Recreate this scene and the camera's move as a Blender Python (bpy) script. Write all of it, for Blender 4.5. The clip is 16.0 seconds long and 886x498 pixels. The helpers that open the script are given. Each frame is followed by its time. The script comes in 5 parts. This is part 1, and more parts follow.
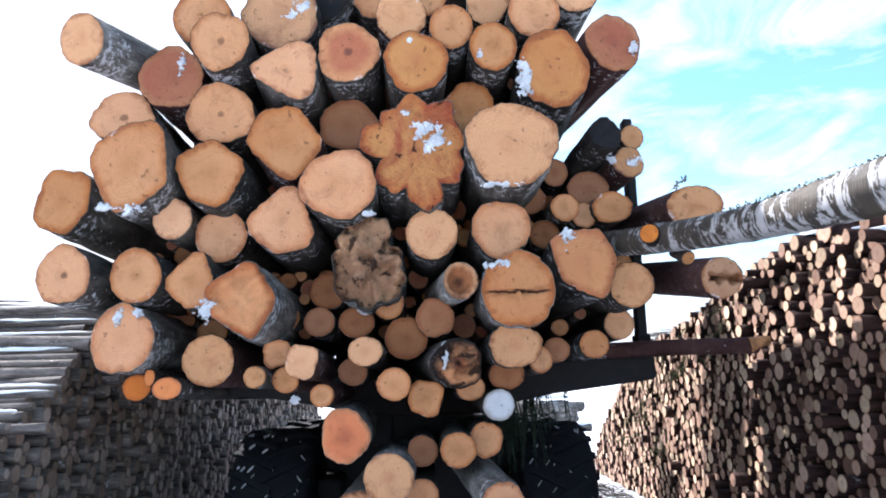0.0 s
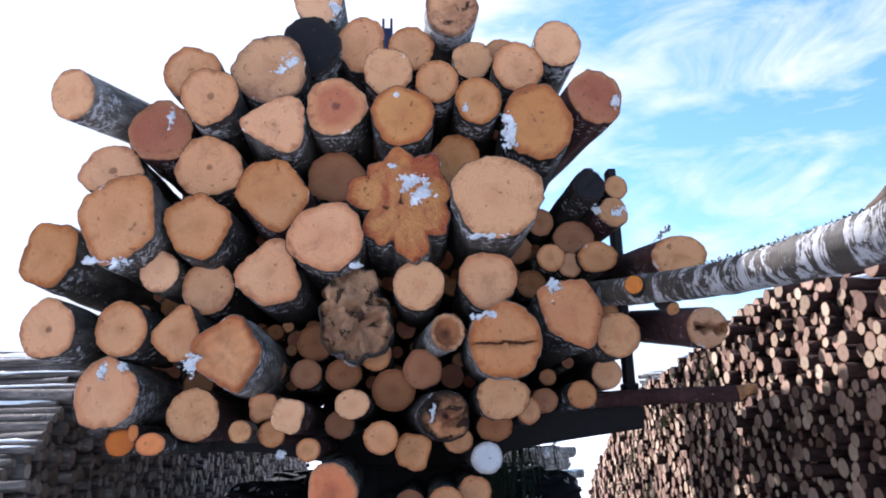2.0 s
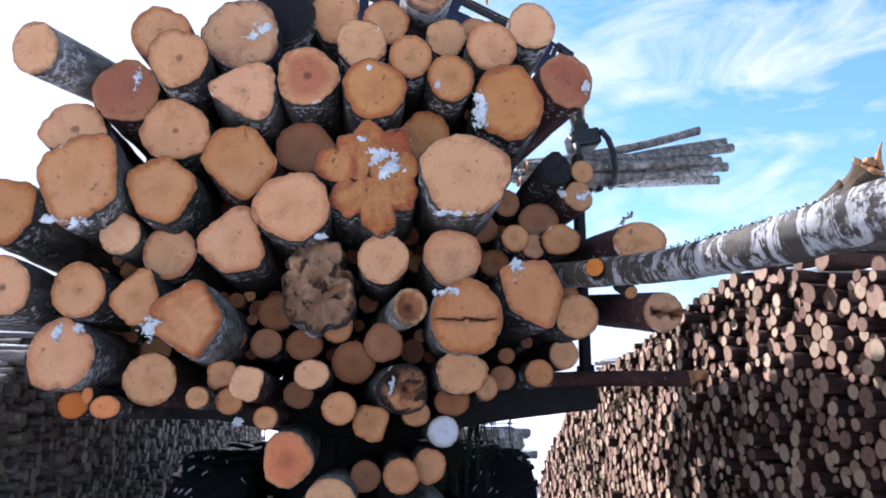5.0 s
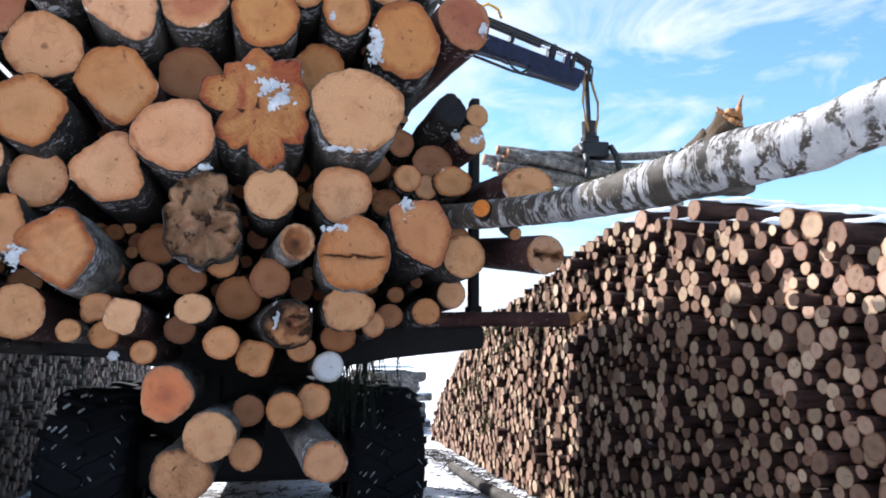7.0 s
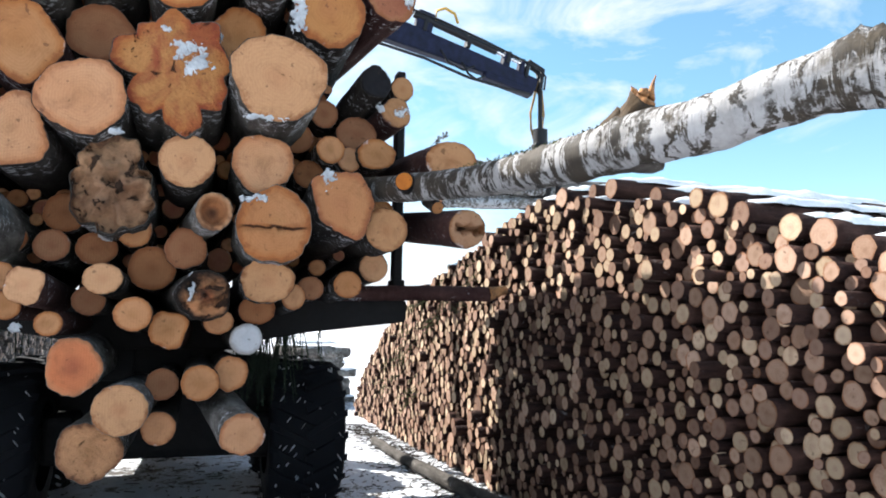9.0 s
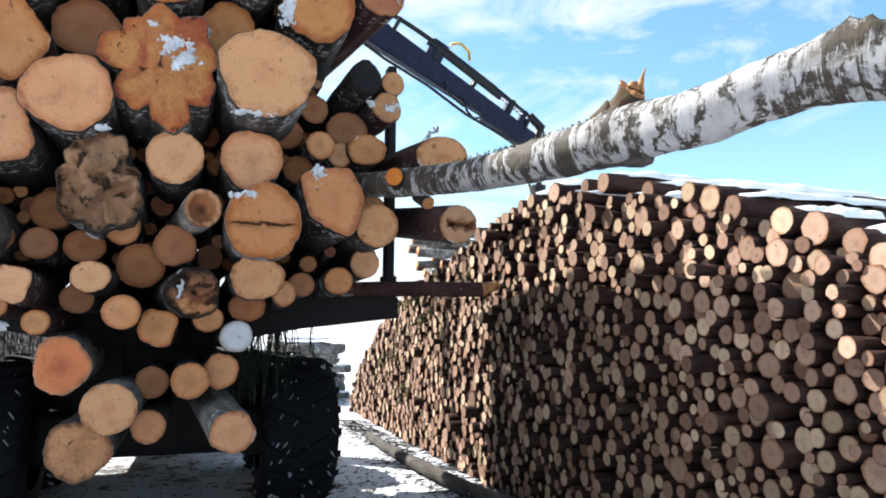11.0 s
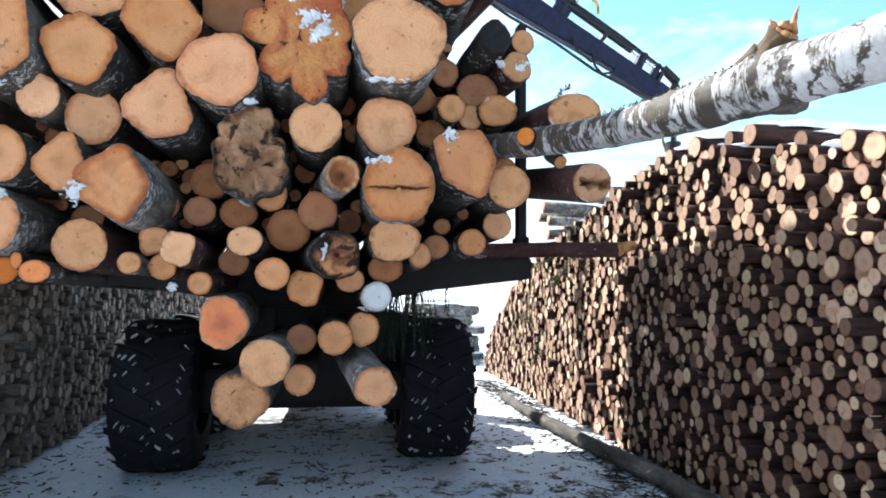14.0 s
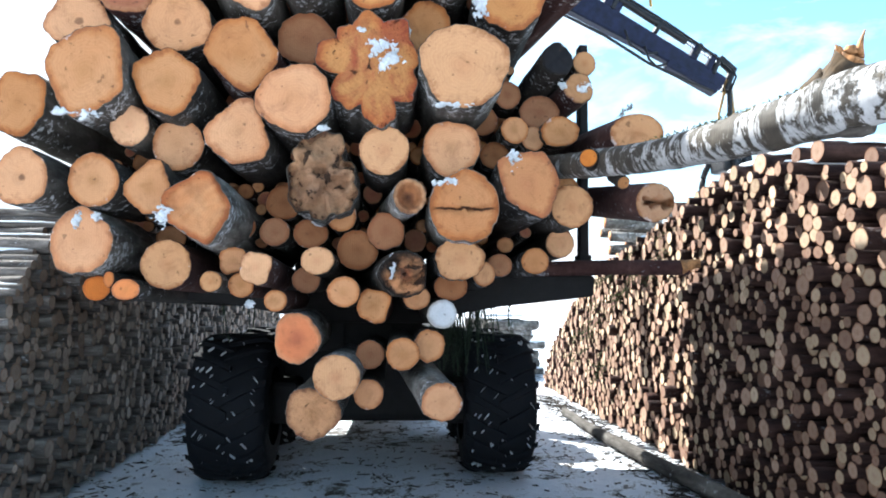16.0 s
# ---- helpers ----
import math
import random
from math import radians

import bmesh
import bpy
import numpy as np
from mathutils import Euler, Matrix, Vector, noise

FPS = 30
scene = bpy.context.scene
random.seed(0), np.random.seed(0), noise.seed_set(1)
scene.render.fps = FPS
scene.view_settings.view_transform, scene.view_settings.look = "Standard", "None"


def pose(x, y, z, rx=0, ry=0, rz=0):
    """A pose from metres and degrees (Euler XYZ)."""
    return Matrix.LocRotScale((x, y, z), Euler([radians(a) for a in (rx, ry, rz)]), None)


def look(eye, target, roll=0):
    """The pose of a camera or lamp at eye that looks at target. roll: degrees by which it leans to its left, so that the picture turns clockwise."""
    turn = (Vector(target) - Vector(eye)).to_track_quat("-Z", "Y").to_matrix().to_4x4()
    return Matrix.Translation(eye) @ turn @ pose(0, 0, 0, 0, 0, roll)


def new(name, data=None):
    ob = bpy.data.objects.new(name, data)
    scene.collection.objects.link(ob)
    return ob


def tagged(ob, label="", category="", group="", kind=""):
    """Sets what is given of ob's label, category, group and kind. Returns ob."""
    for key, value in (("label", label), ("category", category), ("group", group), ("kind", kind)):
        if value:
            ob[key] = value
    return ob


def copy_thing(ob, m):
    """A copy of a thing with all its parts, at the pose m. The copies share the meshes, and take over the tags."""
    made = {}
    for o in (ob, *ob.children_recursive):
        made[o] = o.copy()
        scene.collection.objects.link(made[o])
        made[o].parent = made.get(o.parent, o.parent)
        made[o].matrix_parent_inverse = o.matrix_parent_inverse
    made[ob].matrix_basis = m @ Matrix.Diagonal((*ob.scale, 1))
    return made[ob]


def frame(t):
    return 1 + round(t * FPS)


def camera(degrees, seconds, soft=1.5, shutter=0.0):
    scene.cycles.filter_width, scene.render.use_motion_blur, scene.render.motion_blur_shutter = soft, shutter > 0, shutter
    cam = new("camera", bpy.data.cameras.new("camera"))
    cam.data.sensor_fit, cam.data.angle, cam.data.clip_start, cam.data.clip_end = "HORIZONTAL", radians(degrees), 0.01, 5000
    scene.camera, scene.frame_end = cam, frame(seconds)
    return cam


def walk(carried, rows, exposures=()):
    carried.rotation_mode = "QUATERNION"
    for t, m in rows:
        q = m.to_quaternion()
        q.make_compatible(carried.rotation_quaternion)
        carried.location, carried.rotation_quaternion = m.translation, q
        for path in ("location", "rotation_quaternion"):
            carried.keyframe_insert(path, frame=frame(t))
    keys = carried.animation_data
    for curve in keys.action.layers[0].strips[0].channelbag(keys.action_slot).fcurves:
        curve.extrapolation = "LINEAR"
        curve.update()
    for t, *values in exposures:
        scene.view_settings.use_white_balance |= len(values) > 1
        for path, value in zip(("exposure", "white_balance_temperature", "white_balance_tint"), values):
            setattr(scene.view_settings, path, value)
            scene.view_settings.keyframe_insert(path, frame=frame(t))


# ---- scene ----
cam = camera(64.8, 16.0, soft=1.9)
PATH = [
    (0, (-0.106, 0.068, 1.626), (-0.061, 2.031, 2.002), -1.2),
    (0.5, (-0.095, 0.06, 1.673), (-0.038, 2.003, 2.146), -1.4),
    (1, (-0.143, 0.036, 1.678), (-0.068, 1.972, 2.174), -1.2),
    (1.5, (-0.104, 0.033, 1.691), (-0.028, 1.969, 2.187), -1.5),
    (2, (-0.087, 0.03, 1.679), (-0.011, 1.967, 2.17), -1.7),
    (2.5, (-0.102, 0.019, 1.673), (-0.021, 1.957, 2.162), -1.3),
    (3, (-0.113, 0.014, 1.673), (-0.033, 1.95, 2.167), -1.0),
    (3.5, (-0.11, 0.021, 1.687), (-0.013, 1.961, 2.164), -1.0),
    (6, (-0.024, -0.002, 1.598), (0.249, 1.943, 1.978), 0.7),
    (6.5, (0.053, -0.008, 1.588), (0.401, 1.934, 1.917), 0.6),
    (7, (0.008, -0.007, 1.576), (0.454, 1.92, 1.872), 0.6),
    (7.5, (0.121, -0.005, 1.553), (0.665, 1.904, 1.803), -0.2),
    (8, (0.078, -0.011, 1.55), (0.67, 1.886, 1.783), 0.2),
    (8.5, (0.103, -0.011, 1.547), (0.71, 1.88, 1.781), 0.5),
    (9, (0.04, -0.024, 1.548), (0.687, 1.853, 1.783), 0.7),
    (11.5, (0.078, -0.005, 1.554), (0.736, 1.871, 1.771), 0.3),
    (12, (0.066, 0.002, 1.553), (0.72, 1.88, 1.766), 0.2),
    (12.5, (0.056, 0.003, 1.556), (0.698, 1.884, 1.772), 0.1),
    (13, (0.043, 0.018, 1.549), (0.595, 1.93, 1.748), 0.2),
    (13.5, (0.014, 0.013, 1.549), (0.433, 1.96, 1.737), 0.4),
    (14, (0.063, -0.023, 1.537), (0.362, 1.952, 1.652), 0.3),
    (14.5, (0.033, -0.088, 1.567), (0.247, 1.897, 1.687), 1.2),
    (15, (0.017, -0.122, 1.562), (0.183, 1.867, 1.689), 1.2),
    (15.5, (0.033, -0.129, 1.569), (0.182, 1.86, 1.722), 0.7),
    (16, (0.006, -0.142, 1.567), (0.14, 1.847, 1.718), 0.5),
]
EXPOSURES = [(0.0, 1.73, 5850, 14), (0.5, 1.49, 5850, 18), (1.0, 1.35, 5700, 19), (3.7, 1.28, 5650, 19), (6.0, 1.27, 5750, 17), (7.5, 1.29, 6100, 12),
             (9.0, 1.31, 6300, 10), (12.5, 1.37, 6300, 9), (13.5, 1.55, 6150, 8), (14.5, 1.85, 6000, 7), (16.0, 1.91, 6000, 6)]
walk(cam, [(t, look(eye, target, roll)) for t, eye, target, roll in PATH], EXPOSURES)

# world, sun, exposure
SUN_AZ, SUN_EL = 134.0, 45.0  # degrees from +x towards +y, and above the horizon
to_sun = Vector((math.cos(radians(SUN_AZ)) * math.cos(radians(SUN_EL)),
                 math.sin(radians(SUN_AZ)) * math.cos(radians(SUN_EL)), math.sin(radians(SUN_EL))))
world = bpy.data.worlds.new("sky")
scene.world = world
world.use_nodes = True
wn, wl = world.node_tree.nodes, world.node_tree.links
wn.clear()
w_out = wn.new("ShaderNodeOutputWorld")
w_bg = wn.new("ShaderNodeBackground")
w_sky = wn.new("ShaderNodeTexSky")
w_sky.sky_type = "NISHITA"
w_sky.sun_disc = False
w_sky.sun_elevation = radians(SUN_EL)
w_sky.sun_rotation = math.atan2(to_sun.x, to_sun.y)
w_sky.air_density, w_sky.dust_density, w_sky.ozone_density = 1.0, 0.2, 1.0
w_bg.inputs["Strength"].default_value = 0.068
# broken white clouds over the blue
w_tc = wn.new("ShaderNodeTexCoord")
w_map = wn.new("ShaderNodeMapping")
w_map.inputs["Scale"].default_value = (1.0, 1.0, 2.2)
w_map.inputs["Location"].default_value = (0.35, 0.1, 0.2)
w_noise = wn.new("ShaderNodeTexNoise")
w_noise.inputs["Scale"].default_value = 3.4
w_noise.inputs["Detail"].default_value = 9
w_noise.inputs["Roughness"].default_value = 0.58
w_noise.inputs["Distortion"].default_value = 0.35
w_dot = wn.new("ShaderNodeVectorMath")
w_dot.operation = "DOT_PRODUCT"
w_dot.inputs[1].default_value = (-0.90, 0.44, -0.22)  # cloud bank thickens on the sunny side
w_add = wn.new("ShaderNodeMath")
w_add.operation = "MULTIPLY_ADD"
w_add.inputs[1].default_value = 0.5
w_ramp = wn.new("ShaderNodeValToRGB")
w_ramp.color_ramp.elements[0].position = 0.435
w_ramp.color_ramp.elements[1].position = 0.64
w_mix = wn.new("ShaderNodeMix")
w_mix.data_type = "RGBA"
w_mix.inputs["B"].default_value = (6.9, 7.1, 7.4, 1)
wl.new(w_tc.outputs["Generated"], w_map.inputs["Vector"])
wl.new(w_map.outputs["Vector"], w_noise.inputs["Vector"])
wl.new(w_tc.outputs["Generated"], w_dot.inputs[0])
wl.new(w_dot.outputs["Value"], w_add.inputs[0])
wl.new(w_noise.outputs["Fac"], w_add.inputs[2])
wl.new(w_add.outputs["Value"], w_ramp.inputs["Fac"])
w_wisp = wn.new("ShaderNodeTexNoise")
for key, value in (("Scale", 4.6), ("Detail", 9.0), ("Roughness", 0.6), ("Distortion", 0.5)):
    w_wisp.inputs[key].default_value = value
w_thin = wn.new("ShaderNodeValToRGB")
w_thin.color_ramp.elements[0].position, w_thin.color_ramp.elements[1].position = 0.485, 0.67
w_thin.color_ramp.elements[1].color = (0.85, 0.85, 0.85, 1)
w_max = wn.new("ShaderNodeMath")
w_max.operation = "MAXIMUM"
wl.new(w_map.outputs["Vector"], w_wisp.inputs["Vector"])
wl.new(w_wisp.outputs["Fac"], w_thin.inputs["Fac"])
wl.new(w_ramp.outputs["Color"], w_max.inputs[0])
wl.new(w_thin.outputs["Color"], w_max.inputs[1])
wl.new(w_max.outputs["Value"], w_mix.inputs["Factor"])
w_hue = wn.new("ShaderNodeHueSaturation")
w_hue.inputs["Saturation"].default_value = 1.08
w_hue.inputs["Value"].default_value = 1.45
w_hue.inputs["Hue"].default_value = 0.479
wl.new(w_sky.outputs["Color"], w_hue.inputs["Color"])
wl.new(w_hue.outputs["Color"], w_mix.inputs["A"])
wl.new(w_mix.outputs["Result"], w_bg.inputs["Color"])
wl.new(w_bg.outputs["Background"], w_out.inputs["Surface"])
sun = new("sun", bpy.data.lights.new("sun", "SUN"))
sun.data.energy, sun.data.angle, sun.data.color = 5.0, radians(0.5), (1.0, 0.95, 0.86)
sun.matrix_world = look(to_sun * 50, (0, 0, 0))


# ---- materials ----
def node(mat, kind, **values):
    n = mat.node_tree.nodes.new(kind)
    for key, value in values.items():
        n.inputs[key.replace("_", " ")].default_value = value
    return n


def link(mat, a, b):
    mat.node_tree.links.new(a, b)


def base(name, rough=0.8, metal=0.0, spec=0.3):
    mat = bpy.data.materials.new(name)
    mat.use_nodes = True
    b = mat.node_tree.nodes["Principled BSDF"]
    b.inputs["Roughness"].default_value = rough
    b.inputs["Metallic"].default_value = metal
    b.inputs["Specular IOR Level"].default_value = spec
    return mat, b


def ramp(mat, fac, stops):
    r = mat.node_tree.nodes.new("ShaderNodeValToRGB")
    e = r.color_ramp.elements
    while len(e) < len(stops):
        e.new(0.5)
    for el, (p, c) in zip(e, stops):
        el.position, el.color = p, (*c, 1)
    link(mat, fac, r.inputs["Fac"])
    return r.outputs["Color"]


def mixed(mat, fac, a, b, mode="MIX"):
    m = mat.node_tree.nodes.new("ShaderNodeMix")
    m.data_type, m.blend_type = "RGBA", mode
    for sock, v in ((m.inputs["Factor"], fac), (m.inputs["A"], a), (m.inputs["B"], b)):
        if isinstance(v, bpy.types.NodeSocket):
            link(mat, v, sock)
        else:
            sock.default_value = v if not isinstance(v, tuple) or len(v) == 4 else (*v, 1)
    return m.outputs["Result"]


def math_node(mat, op, a, b=0.0, c=0.0):
    m = mat.node_tree.nodes.new("ShaderNodeMath")
    m.operation = op
    for sock, v in zip(m.inputs, (a, b, c)):
        if isinstance(v, bpy.types.NodeSocket):
            link(mat, v, sock)
        else:
            sock.default_value = v
    return m.outputs["Value"]


def coords(mat, kind="Object", scale=(1, 1, 1), shift=True):
    """Object coordinates, moved by the object's random number, so that no two things repeat."""
    tc = mat.node_tree.nodes.new("ShaderNodeTexCoord")
    mp = mat.node_tree.nodes.new("ShaderNodeMapping")
    mp.inputs["Scale"].default_value = scale
    link(mat, tc.outputs[kind], mp.inputs["Vector"])
    if shift:
        info = mat.node_tree.nodes.new("ShaderNodeObjectInfo")
        mul = mat.node_tree.nodes.new("ShaderNodeVectorMath")
        mul.operation = "SCALE"
        mul.inputs[0].default_value = (31, 47, 23)
        link(mat, info.outputs["Random"], mul.inputs["Scale"])
        link(mat, mul.outputs["Vector"], mp.inputs["Location"])
    return mp.outputs["Vector"]


def noise_tex(mat, vec, scale, detail=5.0, rough=0.6, distortion=0.0):
    n = node(mat, "ShaderNodeTexNoise", Scale=scale, Detail=detail, Roughness=rough, Distortion=distortion)
    link(mat, vec, n.inputs["Vector"])
    return n.outputs["Fac"]


def bump(mat, bsdf, height, strength=0.4, dist=0.02):
    b = node(mat, "ShaderNodeBump", Strength=strength, Distance=dist)
    link(mat, height, b.inputs["Height"])
    link(mat, b.outputs["Normal"], bsdf.inputs["Normal"])


def wood_end(name, core, mid, rim, stain=(0.33, 0.12, 0.04), stain_at=0.62, rings=26.0, blotch=0.35, pith=0.42, outer=0.74, island=False, heart=0.06, crack=False, pits=0.0):
    """End grain on a unit-disc uv: pith, faint rings, radial checks, saw marks, stains."""
    mat, b = base(name, 0.85, spec=0.2)
    tc = mat.node_tree.nodes.new("ShaderNodeTexCoord")
    length = mat.node_tree.nodes.new("ShaderNodeVectorMath")
    length.operation = "LENGTH"
    link(mat, tc.outputs["UV"], length.inputs[0])
    oc = coords(mat)
    n1 = noise_tex(mat, oc, 5.0, 5.0)
    r = math_node(mat, "ADD", length.outputs["Value"], math_node(mat, "MULTIPLY_ADD", n1, 0.36, -0.18))
    col = ramp(mat, r, [(heart, core), (pith, mid), (outer, mid), (0.93, rim)])
    ring = math_node(mat, "SINE", math_node(mat, "MULTIPLY", r, rings * 3.0))
    col = mixed(mat, math_node(mat, "MULTIPLY_ADD", ring, 0.05, 0.06), col, (0.25, 0.12, 0.05), "MULTIPLY")
    n2 = noise_tex(mat, oc, 3.2, 6.0, 0.62, 0.6)
    spots = ramp(mat, n2, [(stain_at, (0, 0, 0)), (stain_at + 0.14, (1, 1, 1))])
    col = mixed(mat, math_node(mat, "MULTIPLY", spots, blotch), col, stain)
    # broad drying stain towards one side
    side = ramp(mat, noise_tex(mat, oc, 1.7, 3.0, 0.5, 0.3), [(0.42, (0, 0, 0)), (0.66, (1, 1, 1))])
    col = mixed(mat, math_node(mat, "MULTIPLY", side, 0.85), col, mixed(mat, 0.55, col, rim))
    grime = ramp(mat, noise_tex(mat, oc, 8.0, 7.0, 0.72, 0.8), [(0.50, (0, 0, 0)), (0.72, (1, 1, 1))])
    col = mixed(mat, math_node(mat, "MULTIPLY", grime, 0.42), col, tuple(0.55 * q for q in stain))
    # resin and dirt creeping in from the bark
    ooze = ramp(mat, math_node(mat, "ADD", noise_tex(mat, oc, 6.5, 7.0, 0.7, 1.0), math_node(mat, "MULTIPLY", math_node(mat, "SUBTRACT", length.outputs["Value"], 0.8), 0.9)), [(0.545, (0, 0, 0)), (0.72, (1, 1, 1))])
    col = mixed(mat, math_node(mat, "MULTIPLY", ooze, 0.8), col, tuple(0.85 * q for q in stain))
    n3 = noise_tex(mat, oc, 55.0, 3.0)
    if crack:
        sep = mat.node_tree.nodes.new("ShaderNodeSeparateXYZ")
        link(mat, tc.outputs["UV"], sep.inputs["Vector"])
        off = math_node(mat, "ADD", sep.outputs["Y"], math_node(mat, "MULTIPLY_ADD", noise_tex(mat, oc, 9.0, 4.0), 0.22, -0.06))
        line = ramp(mat, math_node(mat, "ABSOLUTE", off), [(0.018, (1, 1, 1)), (0.05, (0, 0, 0))])
        col = mixed(mat, math_node(mat, "MULTIPLY", line, ramp(mat, length.outputs["Value"], [(0.75, (0.95, 0.95, 0.95)), (0.95, (0, 0, 0))])), col, (0.05, 0.02, 0.012))
    holes = None
    if pits:
        holes = ramp(mat, noise_tex(mat, oc, 9.0, 5.0, 0.6, 0.5), [(0.64 - pits, (0, 0, 0)), (0.68 - pits, (1, 1, 1))])
        col = mixed(mat, math_node(mat, "MULTIPLY", holes, 0.9), col, (0.025, 0.014, 0.01))
        col = mixed(mat, 0.6, col, mixed(mat, noise_tex(mat, oc, 13.0, 6.0, 0.75), (0.35, 0.3, 0.28), (1.6, 1.55, 1.5)), "MULTIPLY")
    col = mixed(mat, 0.3, col, mixed(mat, n3, (0.55, 0.5, 0.45), (1.25, 1.2, 1.15)), "MULTIPLY")
    specks = ramp(mat, noise_tex(mat, oc, 24.0, 2.0, 0.5), [(0.675, (0, 0, 0)), (0.72, (1, 1, 1))])
    col = mixed(mat, math_node(mat, "MULTIPLY", specks, 0.5), col, (0.07, 0.035, 0.02))
    edge = math_node(mat, "MULTIPLY", math_node(mat, "SUBTRACT", length.outputs["Value"], 0.72), 0.55)
    frost = ramp(mat, math_node(mat, "ADD", noise_tex(mat, oc, 11.0, 6.0, 0.7), edge), [(0.74, (0, 0, 0)), (0.80, (1, 1, 1))])
    col = mixed(mat, math_node(mat, "MULTIPLY", frost, 0.5), col, (0.72, 0.72, 0.76))
    # each log its own lightness
    info = mat.node_tree.nodes.new("ShaderNodeNewGeometry" if island else "ShaderNodeObjectInfo")
    chance = info.outputs["Random Per Island" if island else "Random"]
    hsv = node(mat, "ShaderNodeHueSaturation")
    link(mat, col, hsv.inputs["Color"])
    link(mat, math_node(mat, "MULTIPLY_ADD", chance, 0.6 if island else 0.3, 0.46 if island else 0.71), hsv.inputs["Value"])
    link(mat, math_node(mat, "MULTIPLY_ADD", chance, -0.12, 1.02), hsv.inputs["Saturation"])
    hsv.inputs["Hue"].default_value = 0.5 if island else 0.4955
    link(mat, hsv.outputs["Color"], b.inputs["Base Color"])
    saw = node(mat, "ShaderNodeTexWave", Scale=22.0, Distortion=1.2, Detail=2.0)
    link(mat, oc, saw.inputs["Vector"])
    h = math_node(mat, "ADD", math_node(mat, "MULTIPLY", saw.outputs["Fac"], 0.25), n3)
    if pits:
        h = math_node(mat, "SUBTRACT", math_node(mat, "ADD", n3, math_node(mat, "MULTIPLY", n2, 4.0)), math_node(mat, "MULTIPLY", holes, 3.0))
    bump(mat, b, h, 0.9 if pits else 0.35, 0.012 if pits else 0.006)
    return mat


TONES = {
    "tan": wood_end("end_grain_tan", (0.50, 0.25, 0.10), (0.60, 0.305, 0.132), (0.50, 0.20, 0.06)),
    "pale": wood_end("end_grain_pale", (0.56, 0.27, 0.12), (0.64, 0.345, 0.16), (0.62, 0.33, 0.15), blotch=0.25),
    "orange": wood_end("end_grain_orange", (0.52, 0.235, 0.085), (0.57, 0.275, 0.09), (0.42, 0.14, 0.035), blotch=0.6),
    "amber": wood_end("end_grain_amber", (0.60, 0.21, 0.03), (0.66, 0.215, 0.03), (0.55, 0.16, 0.025), blotch=0.2),
    "red": wood_end("end_grain_red_heart", (0.14, 0.045, 0.03), (0.40, 0.125, 0.045), (0.55, 0.255, 0.09), blotch=0.5, pith=0.2, outer=0.55, heart=0.10),
    "rust": wood_end("end_grain_rust_red", (0.38, 0.085, 0.015), (0.58, 0.15, 0.02), (0.58, 0.20, 0.05), blotch=0.3, pith=0.5, outer=0.76),
    "darkred": wood_end("end_grain_dark_red", (0.30, 0.085, 0.05), (0.36, 0.125, 0.065), (0.42, 0.20, 0.10), blotch=0.6),
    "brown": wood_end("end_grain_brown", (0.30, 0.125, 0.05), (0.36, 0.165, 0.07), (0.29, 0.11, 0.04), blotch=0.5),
    "holed": wood_end("end_grain_dark_pith", (0.24, 0.12, 0.06), (0.60, 0.305, 0.135), (0.54, 0.25, 0.095), pith=0.13),
    "knot": wood_end("end_grain_knotty", (0.40, 0.2, 0.08), (0.54, 0.28, 0.12), (0.34, 0.16, 0.07), (0.10, 0.04, 0.02), 0.55, blotch=0.8, pits=0.03),
    "snowy": wood_end("end_grain_stained", (0.44, 0.22, 0.1), (0.54, 0.29, 0.135), (0.44, 0.24, 0.11), (0.16, 0.06, 0.04), 0.55, blotch=0.7),
    "crack": wood_end("end_grain_cracked", (0.54, 0.27, 0.11), (0.60, 0.285, 0.118), (0.50, 0.19, 0.055), crack=True),
    "burled": wood_end("end_grain_burled", (0.48, 0.19, 0.07), (0.58, 0.285, 0.10), (0.50, 0.19, 0.055), (0.30, 0.06, 0.03), 0.50, blotch=0.8, pith=0.3, pits=0.015),
    "split": wood_end("end_grain_torn", (0.62, 0.33, 0.15), (0.62, 0.30, 0.125), (0.40, 0.13, 0.04), blotch=0.6),
    "rotten": wood_end("end_grain_rotten", (0.34, 0.20, 0.125), (0.41, 0.25, 0.155), (0.55, 0.34, 0.19), (0.11, 0.05, 0.035), 0.54, blotch=0.7, pits=0.06),
    "charred": wood_end("end_grain_charred", (0.62, 0.20, 0.07), (0.60, 0.29, 0.13), (0.04, 0.028, 0.022), (0.015, 0.011, 0.01), 0.48, blotch=1.0, pith=0.35, outer=0.72, pits=0.075),
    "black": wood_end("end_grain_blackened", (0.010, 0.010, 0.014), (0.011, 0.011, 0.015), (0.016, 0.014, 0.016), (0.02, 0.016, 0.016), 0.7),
    "cavity": wood_end("end_grain_cavity", (0.06, 0.035, 0.025), (0.58, 0.34, 0.2), (0.56, 0.34, 0.19), blotch=0.1, pith=0.16),
    "hollow": wood_end("end_grain_hollow", (0.10, 0.05, 0.03), (0.45, 0.2, 0.08), (0.60, 0.34, 0.17), (0.2, 0.08, 0.04), 0.5, blotch=0.7),
    "frosted": wood_end("end_grain_frosted", (0.58, 0.60, 0.66), (0.62, 0.63, 0.68), (0.40, 0.38, 0.38), (0.4, 0.36, 0.34), 0.7),
}


